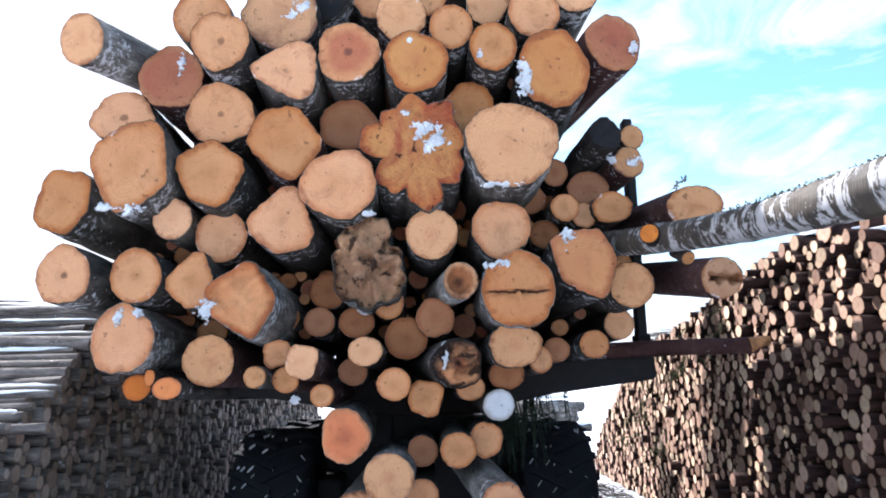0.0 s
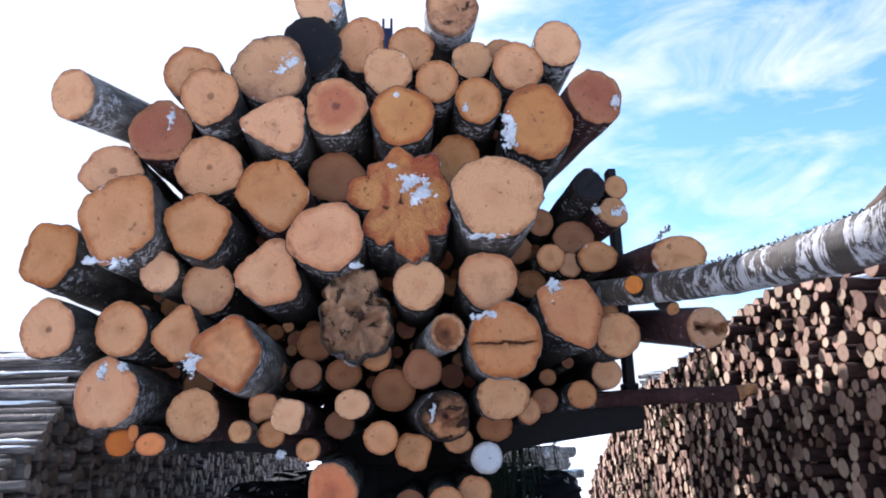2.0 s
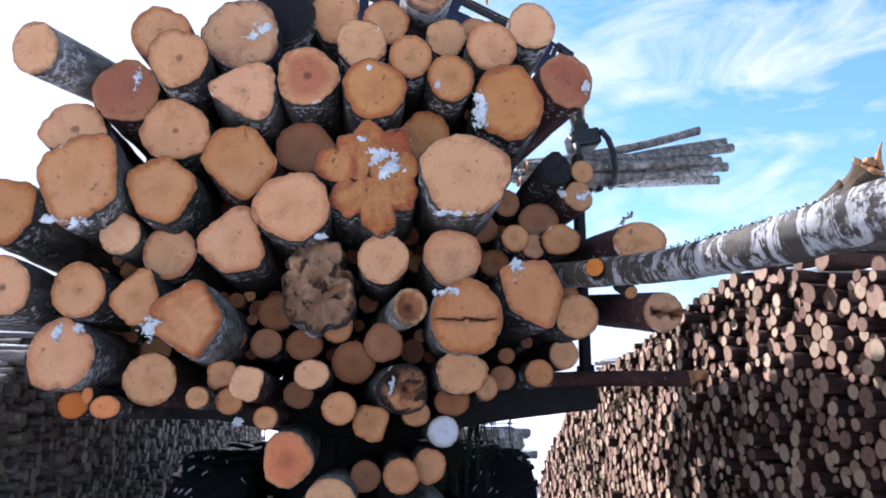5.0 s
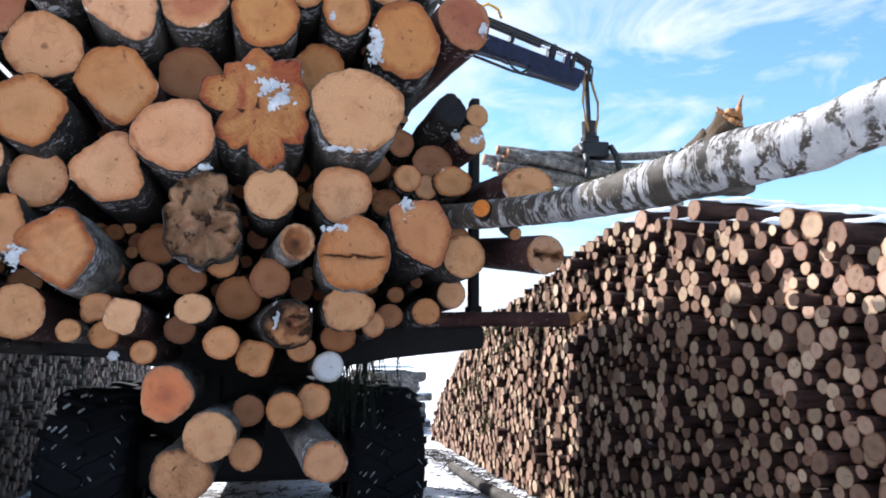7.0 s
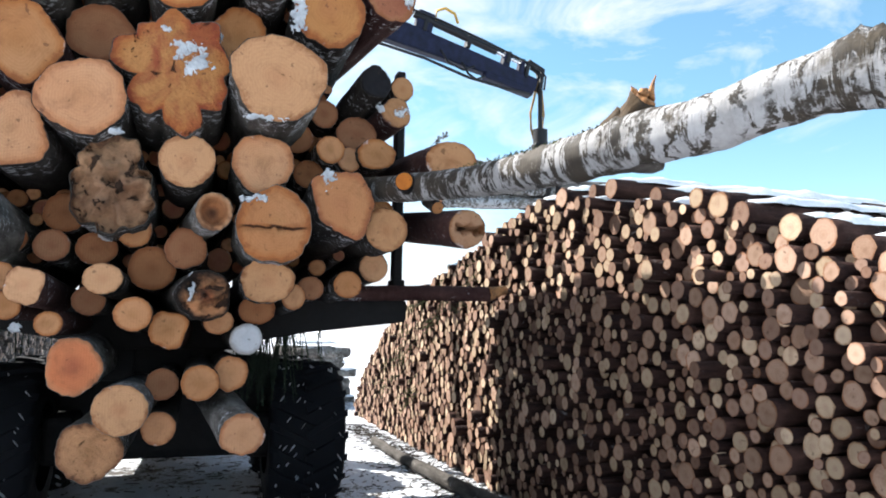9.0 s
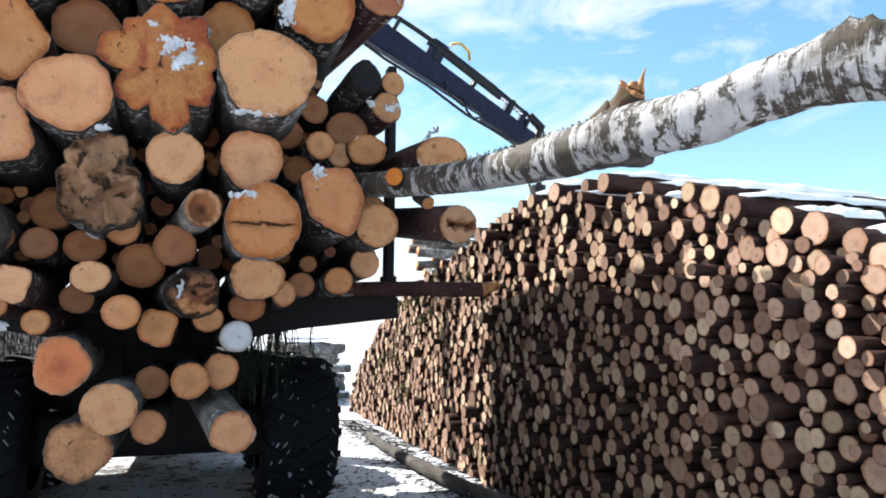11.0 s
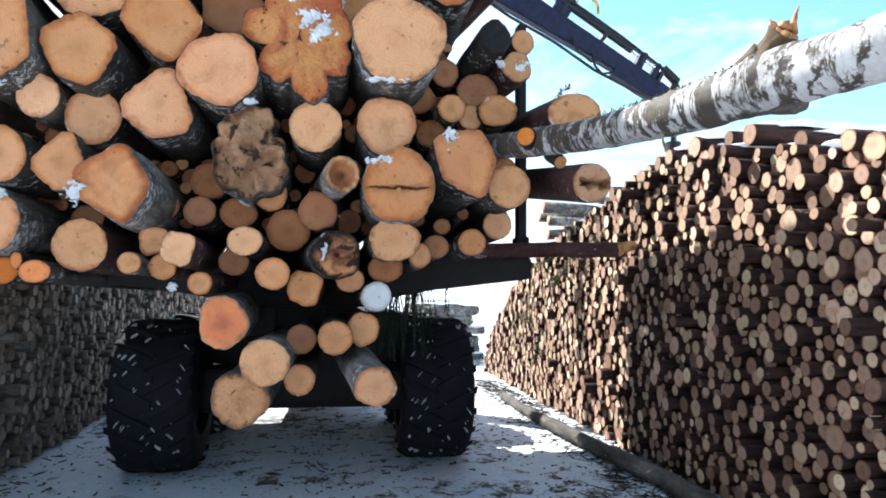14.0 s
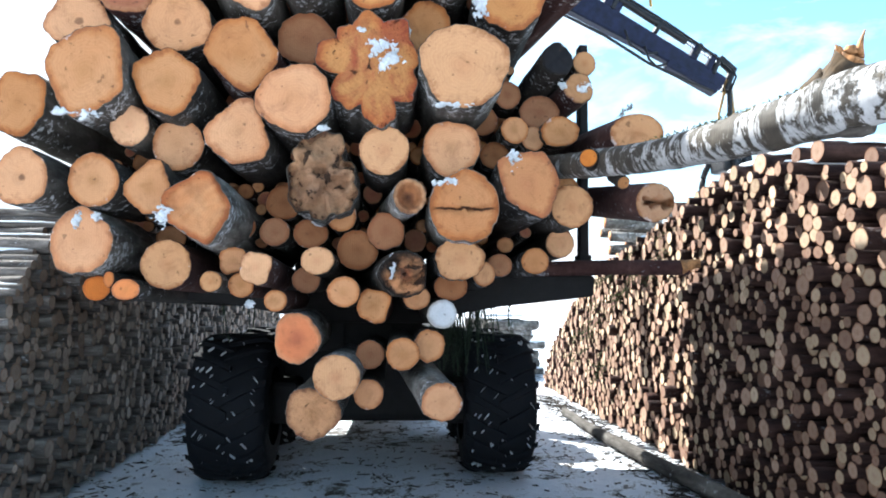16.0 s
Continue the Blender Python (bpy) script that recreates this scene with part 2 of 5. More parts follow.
def bark(name, dark, light, patch=0.5, scale=5.0, cracks=0.5, kind="Object", icy=0.75, crust=0.0):
    """Rough bark along local y: furrows, grey lichen, paler patches."""
    mat, b = base(name, 0.9, spec=0.2)
    v = coords(mat, kind, scale=(0.35, 1.0, 1.0) if kind == "UV" else (1.0, 0.35, 1.0))
    n1 = noise_tex(mat, v, scale, 7.0, 0.68)
    n2 = noise_tex(mat, v, scale * 6, 4.0, 0.7)
    col = ramp(mat, n1, [(patch - 0.16, dark), (patch + 0.02, tuple((a + c) / 2.4 for a, c in zip(dark, light))), (patch + 0.2, light)])
    col = mixed(mat, 0.7, col, mixed(mat, n2, (0.25, 0.25, 0.25), (1.4, 1.38, 1.35)), "MULTIPLY")
    ov = coords(mat, kind)
    speckle = noise_tex(mat, ov, 24.0, 8.0, 0.74)
    reach = noise_tex(mat, ov, 3.1, 3.0, 0.5)
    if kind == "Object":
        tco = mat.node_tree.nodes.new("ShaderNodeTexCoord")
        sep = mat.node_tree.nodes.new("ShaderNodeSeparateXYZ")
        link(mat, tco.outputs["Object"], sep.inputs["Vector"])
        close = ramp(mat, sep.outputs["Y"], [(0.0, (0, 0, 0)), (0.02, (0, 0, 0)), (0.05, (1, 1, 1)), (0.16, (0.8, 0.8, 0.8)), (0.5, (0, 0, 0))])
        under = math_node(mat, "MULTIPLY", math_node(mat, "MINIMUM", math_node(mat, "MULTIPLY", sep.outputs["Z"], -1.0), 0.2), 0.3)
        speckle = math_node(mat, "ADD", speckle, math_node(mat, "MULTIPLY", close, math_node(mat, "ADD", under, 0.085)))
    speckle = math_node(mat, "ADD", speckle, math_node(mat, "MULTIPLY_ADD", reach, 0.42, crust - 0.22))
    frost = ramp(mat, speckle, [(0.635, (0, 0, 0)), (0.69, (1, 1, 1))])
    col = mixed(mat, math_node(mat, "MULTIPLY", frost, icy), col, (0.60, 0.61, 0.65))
    link(mat, col, b.inputs["Base Color"])
    bump(mat, b, math_node(mat, "ADD", n1, math_node(mat, "MULTIPLY", n2, cracks)), 0.8, 0.03)
    return mat


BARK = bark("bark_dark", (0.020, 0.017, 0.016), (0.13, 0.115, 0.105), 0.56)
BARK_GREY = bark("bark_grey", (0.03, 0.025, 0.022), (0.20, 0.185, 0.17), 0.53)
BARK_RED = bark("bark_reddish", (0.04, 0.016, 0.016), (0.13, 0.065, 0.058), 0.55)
BARK_PULP = bark("bark_pulpwood", (0.020, 0.010, 0.010), (0.12, 0.062, 0.05), 0.56, 8.0, kind="UV", icy=0.22)
BARK_LEFT = bark("bark_weathered", (0.055, 0.045, 0.042), (0.36, 0.32, 0.30), 0.5, 9.0, kind="UV", icy=0.85)
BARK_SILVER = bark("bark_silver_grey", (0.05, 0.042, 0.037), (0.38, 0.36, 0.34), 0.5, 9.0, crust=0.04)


def birch_bark():
    mat, b = base("bark_birch", 0.7, spec=0.3)
    v = coords(mat, scale=(1.0, 1.0, 1.0), shift=False)
    patchy = noise_tex(mat, v, 3.2, 4.0, 0.6)
    ringv = coords(mat, scale=(1.1, 8.5, 1.1), shift=False)
    rings = math_node(mat, "ADD", math_node(mat, "MULTIPLY", noise_tex(mat, ringv, 2.2, 7.0, 0.7, 0.9), 0.62), math_node(mat, "MULTIPLY", noise_tex(mat, v, 11.0, 8.0, 0.75, 0.5), 0.38))
    fine = noise_tex(mat, coords(mat, scale=(6.0, 60.0, 6.0), shift=False), 2.0, 3.0)
    white = ramp(mat, patchy, [(0.3, (0.25, 0.24, 0.23)), (0.5, (0.36, 0.355, 0.36)), (0.7, (0.46, 0.455, 0.47))])
    dark = ramp(mat, patchy, [(0.3, (0.018, 0.016, 0.015)), (0.7, (0.06, 0.048, 0.036))])
    tc = mat.node_tree.nodes.new("ShaderNodeTexCoord")
    xyz = mat.node_tree.nodes.new("ShaderNodeSeparateXYZ")
    link(mat, tc.outputs["Object"], xyz.inputs["Vector"])
    coarse = math_node(mat, "SUBTRACT", ramp(mat, math_node(mat, "MULTIPLY", xyz.outputs["Y"], 0.25), [(0.0, (0.175,) * 3), (0.40, (0.14,) * 3), (0.585, (0.15,) * 3), (0.63, (0.045,) * 3), (0.72, (0.05,) * 3), (0.765, (0.135,) * 3)]), 0.1)  # rough at the thin end and the crook, smooth between
    mask = ramp(mat, math_node(mat, "ADD", coarse, math_node(mat, "ADD", rings, math_node(mat, "MULTIPLY_ADD", patchy, 0.5, -0.25))), [(0.515, (0, 0, 0)), (0.555, (1, 1, 1))])
    wave = math_node(mat, "SINE", math_node(mat, "ADD", math_node(mat, "MULTIPLY", xyz.outputs["Y"], 46.0), math_node(mat, "MULTIPLY", noise_tex(mat, v, 2.6, 6.0, 0.65), 34.0)))
    bands = math_node(mat, "MULTIPLY", ramp(mat, wave, [(0.45, (0, 0, 0)), (0.85, (1, 1, 1))]), ramp(mat, noise_tex(mat, v, 7.0, 5.0, 0.7), [(0.40, (0, 0, 0)), (0.52, (1, 1, 1))]))
    mask = math_node(mat, "MAXIMUM", mask, bands)
    col = mixed(mat, mask, white, dark)
    # brown moss and dirt along the upper side, snow crumbs below
    lichen = math_node(mat, "ADD", noise_tex(mat, v, 4.5, 8.0, 0.72, 0.6), math_node(mat, "MULTIPLY", math_node(mat, "MINIMUM", xyz.outputs["Z"], 0.07), 0.9))
    col = mixed(mat, math_node(mat, "MULTIPLY", ramp(mat, lichen, [(0.55, (0, 0, 0)), (0.66, (1, 1, 1))]), 0.8), col, (0.06, 0.045, 0.028))
    flakes = noise_tex(mat, v, 38.0, 5.0, 0.75)
    col = mixed(mat, 0.6, col, mixed(mat, flakes, (0.45, 0.45, 0.45), (1.45, 1.45, 1.45)), "MULTIPLY")
    lent = ramp(mat, fine, [(0.62, (0, 0, 0)), (0.70, (1, 1, 1))])
    col = mixed(mat, math_node(mat, "MULTIPLY", lent, 0.5), col, (0.10, 0.075, 0.06))
    link(mat, col, b.inputs["Base Color"])
    bump(mat, b, math_node(mat, "ADD", mask, fine), 0.45, 0.008)
    return mat


BIRCH = birch_bark()


def snow_material(name="snow_clean", low=(0.70, 0.74, 0.80), high=(0.86, 0.88, 0.92)):
    mat, b = base(name, 0.6, spec=0.3)
    v = coords(mat, shift=False)
    n = noise_tex(mat, v, 14.0, 6.0)
    link(mat, ramp(mat, n, [(0.3, low), (0.7, high)]), b.inputs["Base Color"])
    bump(mat, b, n, 0.5, 0.03)
    return mat


SNOW = snow_material()
CRUST = snow_material("snow_crust", (0.30, 0.31, 0.34), (0.66, 0.68, 0.72))


def ground_material():
    """Trodden snow with bark litter and earth showing through."""
    mat, b = base("trodden_snow", 0.75, spec=0.25)
    v = coords(mat, shift=False)
    big = noise_tex(mat, v, 0.8, 6.0, 0.62)
    mid = noise_tex(mat, v, 5.0, 7.0, 0.7, 0.4)
    fine = noise_tex(mat, v, 34.0, 5.0, 0.7)
    snow = ramp(mat, mid, [(0.3, (0.60, 0.64, 0.72)), (0.65, (0.77, 0.80, 0.86))])
    dirt = ramp(mat, fine, [(0.3, (0.025, 0.02, 0.016)), (0.7, (0.12, 0.10, 0.085))])
    k = math_node(mat, "ADD", math_node(mat, "MULTIPLY", mid, 0.62), math_node(mat, "ADD", math_node(mat, "MULTIPLY", big, 0.5), math_node(mat, "MULTIPLY", fine, 0.32)))
    mask = ramp(mat, k, [(0.735, (0, 0, 0)), (0.80, (1, 1, 1))])
    link(mat, mixed(mat, mask, snow, dirt), b.inputs["Base Color"])
    bump(mat, b, math_node(mat, "ADD", mid, math_node(mat, "MULTIPLY", fine, 0.5)), 0.7, 0.05)
    return mat


GROUND = ground_material()


def plain(name, colour, rough=0.6, metal=0.0, spread=0.35, scale=9.0, spec=0.4):
    """Painted or bare surface with grime at two scales."""
    mat, b = base(name, rough, metal, spec)
    v = coords(mat)
    n1, n2 = noise_tex(mat, v, scale, 6.0), noise_tex(mat, v, scale * 7, 3.0)
    lo = tuple(c * (1 - spread) for c in colour)
    hi = tuple(min(1, c * (1 + spread)) for c in colour)
    col = mixed(mat, 0.4, ramp(mat, n1, [(0.3, lo), (0.7, hi)]), mixed(mat, n2, (0.5, 0.5, 0.5), (1.3, 1.3, 1.3)), "MULTIPLY")
    link(mat, col, b.inputs["Base Color"])
    link(mat, ramp(mat, n1, [(0.3, (rough * 0.8,) * 3), (0.7, (min(1, rough * 1.25),) * 3)]), b.inputs["Roughness"])
    bump(mat, b, n2, 0.2, 0.005)
    return mat


RUBBER = plain("tyre_rubber", (0.010, 0.0105, 0.0135), 0.8, spec=0.15)
STEEL_DARK = plain("frame_steel", (0.016, 0.015, 0.016), 0.7, 0.0, spec=0.15)
CRANE_PAINT = plain("crane_navy_paint", (0.012, 0.015, 0.038), 0.6, 0.0, 0.6, spec=0.2)
CRANE_BLACK = plain("crane_black_steel", (0.015, 0.015, 0.018), 0.5, 0.3)
CHROME = plain("piston_chrome", (0.6, 0.62, 0.66), 0.25, 1.0, 0.15)
HOSE = plain("hydraulic_hose", (0.30, 0.18, 0.06), 0.6)
YELLOW = plain("crane_yellow", (0.55, 0.33, 0.05), 0.5)
NEEDLES = plain("spruce_needles", (0.02, 0.035, 0.018), 0.85, 0.0, 0.5, 2.0)
DRY_TWIG = plain("dry_twig", (0.22, 0.2, 0.19), 0.85, 0.0, 0.4, 30.0)
TWIG = plain("twig_bark", (0.05, 0.04, 0.03), 0.85, 0.0, 0.5, 30.0)
MOSS_NEEDLES = plain("withered_needles", (0.06, 0.07, 0.025), 0.85, 0.0, 0.6, 6.0)
STUB_BARK = plain("stub_bark", (0.06, 0.038, 0.02), 0.9, 0.0, 0.7, 18.0)
SPLINTER = plain("torn_wood", (0.34, 0.16, 0.065), 0.85, 0.0, 0.7, 22.0)


# ---- building helpers ----
def part(name, bm, material, parent=None, label="", smooth=True):
    me = bpy.data.meshes.new(name)
    bm.to_mesh(me)
    bm.free()
    for m in material if isinstance(material, (list, tuple)) else [material]:
        me.materials.append(m)
    if smooth:
        me.shade_smooth()
    ob = new(name, me)
    if parent:
        ob.parent = parent
    if label:
        ob["label"] = label
    return ob


def box(bm, x0, y0, z0, x1, y1, z1, bev=0.0, m=None):
    geo = bmesh.ops.create_cube(bm, size=1.0)
    mt = Matrix.Translation(((x0 + x1) / 2, (y0 + y1) / 2, (z0 + z1) / 2)) @ Matrix.Diagonal((x1 - x0, y1 - y0, z1 - z0, 1))
    bmesh.ops.transform(bm, matrix=(m or Matrix()) @ mt, verts=geo["verts"])
    if bev:
        edges = list({e for v in geo["verts"] for e in v.link_edges})
        bmesh.ops.bevel(bm, geom=edges, offset=bev, segments=2, affect="EDGES", profile=0.5)


def rod(bm, a, b, r0, r1=None, seg=10):
    a, b = Vector(a), Vector(b)
    d = b - a
    m = Matrix.Translation((a + b) / 2) @ d.to_track_quat("Z", "Y").to_matrix().to_4x4()
    bmesh.ops.create_cone(bm, cap_ends=True, segments=seg, radius1=r0, radius2=r0 if r1 is None else r1, depth=d.length, matrix=m)


def tube(bm, pts, r, seg=8):
    """A bent hose through the points."""
    pts = [Vector(p) for p in pts]
    rings = []
    for i, p in enumerate(pts):
        d = (pts[min(i + 1, len(pts) - 1)] - pts[max(i - 1, 0)]).normalized()
        q = d.to_track_quat("Z", "Y").to_matrix()
        rings.append([bm.verts.new(p + q @ Vector((r * math.cos(2 * math.pi * k / seg), r * math.sin(2 * math.pi * k / seg), 0))) for k in range(seg)])
    for a, b in zip(rings, rings[1:]):
        for k in range(seg):
            bm.faces.new((a[k], a[(k + 1) % seg], b[(k + 1) % seg], b[k]))
    bm.faces.new(rings[0][::-1])
    bm.faces.new(rings[-1])


def empty(name, m=None):
    ob = new(name)
    ob.empty_display_size = 0.2
    if m is not None:
        ob.matrix_basis = m
    return ob


# ---- ground ----
def ground_height(x, y):
    if max(abs(x), abs(y - 7)) > 40:
        return -0.02
    z = 0.03 * noise.noise((x * 0.9, y * 0.5, 0)) + 0.015 * noise.noise((x * 3.1, y * 2.3, 4)) - 0.01
    for c in (-1.37, 0.95):
        z -= 0.03 * math.exp(-((x - c) / 0.3) ** 2)
    return z


def build_ground():
    bm = bmesh.new()
    xs = [-900, -300, -100, -40] + [-20 + i * 1.0 for i in range(16)] + [-4 + i * 0.1 for i in range(81)] + [5 + i for i in range(16)] + [40, 100, 300, 900]
    ys = [-900, -300, -100, -20, -8, -4] + [-2 + i * 0.12 for i in range(134)] + [15 + i for i in range(20)] + [45, 80, 150, 400, 1500]
    grid = [[bm.verts.new((x, y, ground_height(x, y))) for x in xs] for y in ys]
    for a, b in zip(grid, grid[1:]):
        for i in range(len(xs) - 1):
            bm.faces.new((a[i], a[i + 1], b[i + 1], b[i]))
    tagged(part("ground", bm, GROUND), "trodden snow with bark litter and wheel ruts", "ground", kind="structure")


build_ground()


# ---- logs of the load ----
LOBES = {
    "shield": [(-.3, .55, .4), (.55, .5, .35), (-.45, -.3, .5), (.1, -.6, .38), (.5, -.1, .4)],
    "bell": [(.45, .6, .4), (-.45, .15, .5), (.5, -.2, .46), (-.1, -.5, .5), (0, .6, .35)],
    "penta": [(.15, .62, .36), (-.55, .1, .42), (.6, -.05, .38), (.15, -.6, .38), (-.4, .5, .4)],
    "pentb": [(0, .55, .42), (-.55, .25, .42), (.55, .15, .42), (.2, -.55, .42), (-.25, -.4, .42)],
    "slab": [(.2, .72, .25), (-.7, .2, .25), (.72, -.05, .24), (.3, -.75, .24), (-.5, -.2, .3)],
    "wedge": [(-.55, .5, .36), (.3, .55, .42), (.62, .1, .36), (.45, -.68, .28), (-.3, -.2, .4)],
    "burl": [(0, 0, .52), (-.02, .72, .30), (.5, .62, .30), (-.68, .22, .33), (.55, -.22, .40), (.22, -.70, .33), (-.36, -.38, .34), (-.42, .62, .16), (.75, .2, .22), (.5, .3, .4), (.0, .45, .45)],
    "burl2": [(0, .1, .66), (.1, .62, .42), (-.35, .45, .42), (.62, .05, .3), (.5, -.4, .46), (-.42, -.35, .5), (.0, -.62, .4), (-.7, .1, .25), (.38, .7, .25)],
    "heart": [(.36, .40, .52), (.42, -.52, .42), (-.66, .02, .30), (.25, -.1, .5)],
    "pear": [(.18, .58, .36), (.42, -.40, .46), (-.50, -.12, .44), (0, -.5, .45)],
}


def lobed(a, lobes):
    """How far a union of discs reaches from the middle at an angle."""
    far = 0.3
    for cx, cz, r in lobes:
        along, off = cx * math.cos(a) + cz * math.sin(a), cx * math.sin(a) - cz * math.cos(a)
        if abs(off) < r:
            far = max(far, along + math.sqrt(r * r - off * off))
    return far


def hull(a, lobes):
    """How far the taut outline round the discs reaches from the middle at an angle."""
    best = 9.0
    for k in range(-14, 15):
        p = a + k * 0.1
        h = max(cx * math.cos(p) + cz * math.sin(p) + r for cx, cz, r in lobes)
        best = min(best, h / math.cos(a - p))
    return best


def outline(style, rng, n=40):
    """Radius of a stem section by angle, about 1."""
    ph = [rng.uniform(0, 6.28) for _ in range(9)]
    res = []
    for i in range(n):
        a = 2 * math.pi * i / n
        r = 1 + 0.015 * math.sin(2 * a + ph[0]) + 0.012 * math.sin(3 * a + ph[1]) + 0.008 * math.sin(7 * a + ph[6])
        if style == "w":
            r += 0.035 * math.sin(3 * a + ph[2]) + 0.025 * math.sin(5 * a + ph[3]) + 0.012 * math.sin(11 * a + ph[5])
        elif style == "square":
            r += 0.075 * math.sin(4 * a + ph[2]) + 0.04 * math.sin(3 * a + ph[3]) + 0.015 * math.sin(9 * a + ph[4])
        elif style in LOBES:
            r = (lobed(a, LOBES[style]) if style in ("burl", "burl2") else hull(a, LOBES[style])) + (0.035 if "burl" in style else 0.012) * (math.sin(9 * a + ph[2]) + math.sin(17 * a + ph[3])) * 0.7
        r += 0.010 * math.sin(13 * a + ph[7]) + 0.008 * math.sin(19 * a + ph[8]) + rng.uniform(-0.012, 0.012)
        res.append(r)
    return res


LOAD = []


def load_log(x, y, z, a, b, style, tone, yaw=0.0, pitch=0.0, length=0.0, skin=None):
    """A felled stem with its sawn end towards the road's near side. x, y, z: the end's centre; a, b: half width and height."""
    rng = random.Random(int(1000 * (x * 7.1 + z * 3.3) + 50000))
    length = length or rng.uniform(3.1, 3.4)
    n = 96 if style in ("burl", "burl2") else 60
    prof = outline(style, rng, n)
    thing = empty("log", pose(x, y, z, pitch + rng.uniform(-1.2, 1.2), 0, -yaw + rng.uniform(-1.5, 1.5)))
    LOAD.append((x, y, z, max(a, b), thing))
    seed = rng.uniform(0, 90)
    rough = 0.03 if style in ("r",) else 0.055
    bm = bmesh.new()
    rows = []
    steps = [0.0, 0.012, 0.05, 0.12, 0.22, 0.34, 0.5, 0.7, 1.0, 1.5, 2.2, length]
    for s in steps:
        fade = min(1, s / 0.5)
        ring = []
        for i, r in enumerate(prof):
            t = 2 * math.pi * i / n
            r = r * (1 - fade) + (1 + 0.3 * (r - 1)) * fade
            r *= 1 - 0.02 * s + rough * noise.noise((3 * math.cos(t) + seed, 3 * math.sin(t), s * 5)) * min(1, 0.25 + s * 8)
            ring.append(bm.verts.new((a * r * math.cos(t), s, b * r * math.sin(t))))
        rows.append(ring)
    lip = [bm.verts.new((v.co.x * 0.972, 0.004, v.co.z * 0.972)) for v in rows[0]]
    rows.insert(0, lip)
    for p, q in zip(rows, rows[1:]):
        for i in range(n):
            j = (i + 1) % n
            bm.faces.new((p[i], q[i], q[j], p[j]))
    bm.faces.new(rows[-1][::-1])
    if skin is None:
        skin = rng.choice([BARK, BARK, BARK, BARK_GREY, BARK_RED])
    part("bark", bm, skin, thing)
    # sawn end
    bm = bmesh.new()
    uv = bm.loops.layers.uv.new("disc")
    where = {}
    centre = bm.verts.new((0, -0.004, 0))
    where[centre] = (0, 0)
    torn = {"split": 0.05, "rotten": 0.09, "charred": 0.08, "black": 0.02, "knot": 0.015}.get(tone, 0.0)
    levels = [0.1, 0.2, 0.3, 0.4, 0.5, 0.6, 0.7, 0.78, 0.86, 0.93, 0.982] if torn else [0.12, 0.25, 0.4, 0.55, 0.7, 0.82, 0.93, 0.982]
    rings = []
    for lv in levels:
        ring = []
        for i, r in enumerate(prof):
            t = 2 * math.pi * i / n
            px, pz = a * r * lv * math.cos(t), b * r * lv * math.sin(t)
            dep = -0.004 + 0.004 * noise.noise((px * 12 + seed, pz * 12, 1)) + torn * noise.noise(((px * 0.8 + pz * 0.6) * 7 + seed, (pz * 0.8 - px * 0.6) * 16, 3)) + 0.25 * torn * noise.noise(((px + pz) * 21, (pz - px) * 33, seed)) - 0.2 * torn
            if tone == "rotten":
                dep += 0.10 * max(0, min(1, (noise.noise((px * 9 + 4, pz * 11, 7)) + 0.10 - 1.3 * pz / b * 0.4) * 5)) * (lv < 0.95) - 0.03 * noise.noise((px * 16, pz * 16, 2))
            if tone == "crack":
                zz = pz + 0.05 * b + 0.012 * noise.noise((px * 14, seed, 0))
                dep += 0.05 * max(0, 1 - abs(zz) / 0.016)
            if tone == "hollow":
                dep += 0.09 * max(0, min(1, (0.72 - lv) * 8)) + 0.02 * noise.noise((px * 30, pz * 30, seed))
            if tone == "holed":
                dep += 0.03 * max(0, min(1, (0.2 - lv) * 8))
            if tone == "cavity" and px > -0.55 * a and abs(pz + 0.12 * px + 0.02 * noise.noise((px * 25, 0, seed))) < 0.2 * b:
                dep += 0.16
            if lv > 0.95:
                dep = -0.001
            v = bm.verts.new((px, dep, pz))
            where[v] = (lv * math.cos(t), lv * math.sin(t))
            ring.append(v)
        rings.append(ring)
    for i in range(n):
        bm.faces.new((centre, rings[0][i], rings[0][(i + 1) % n]))
    for p, q in zip(rings, rings[1:]):
        for i in range(n):
            j = (i + 1) % n
            bm.faces.new((p[i], q[i], q[j], p[j]))
    for f in bm.faces:
        for lp in f.loops:
            lp[uv].uv = where[lp.vert]
    part("sawn_end", bm, TONES[tone], thing)
    words = {"tan": "tan sawn end", "pale": "pale fresh sawn end", "orange": "orange-stained sawn end", "amber": "bright amber sawn end",
             "red": "red-hearted sawn end", "rust": "rust-red sawn end", "darkred": "dark red stained sawn end", "brown": "dull brown sawn end", "holed": "dark pith in its sawn end",
             "knot": "knotty blotched sawn end", "snowy": "stained sawn end", "burled": "red-stained burled end", "crack": "long crack across its sawn end", "split": "torn split end",
             "rotten": "crumbling rotten end", "charred": "blackened broken end", "black": "black end", "cavity": "slot-shaped cavity in its end",
             "frosted": "frost-whitened end", "hollow": "hollow rotted end"}[tone]
    form = {"burl": "lobed burl log", "burl2": "gnarled log", "heart": "heart-shaped log", "pear": "swollen log", "square": "angular log"}.get(style, "round log" if a > 0.13 else "thin round log")
    tagged(thing, f"{form} with {words} in the load", "log", "logs of the load")
    return thing


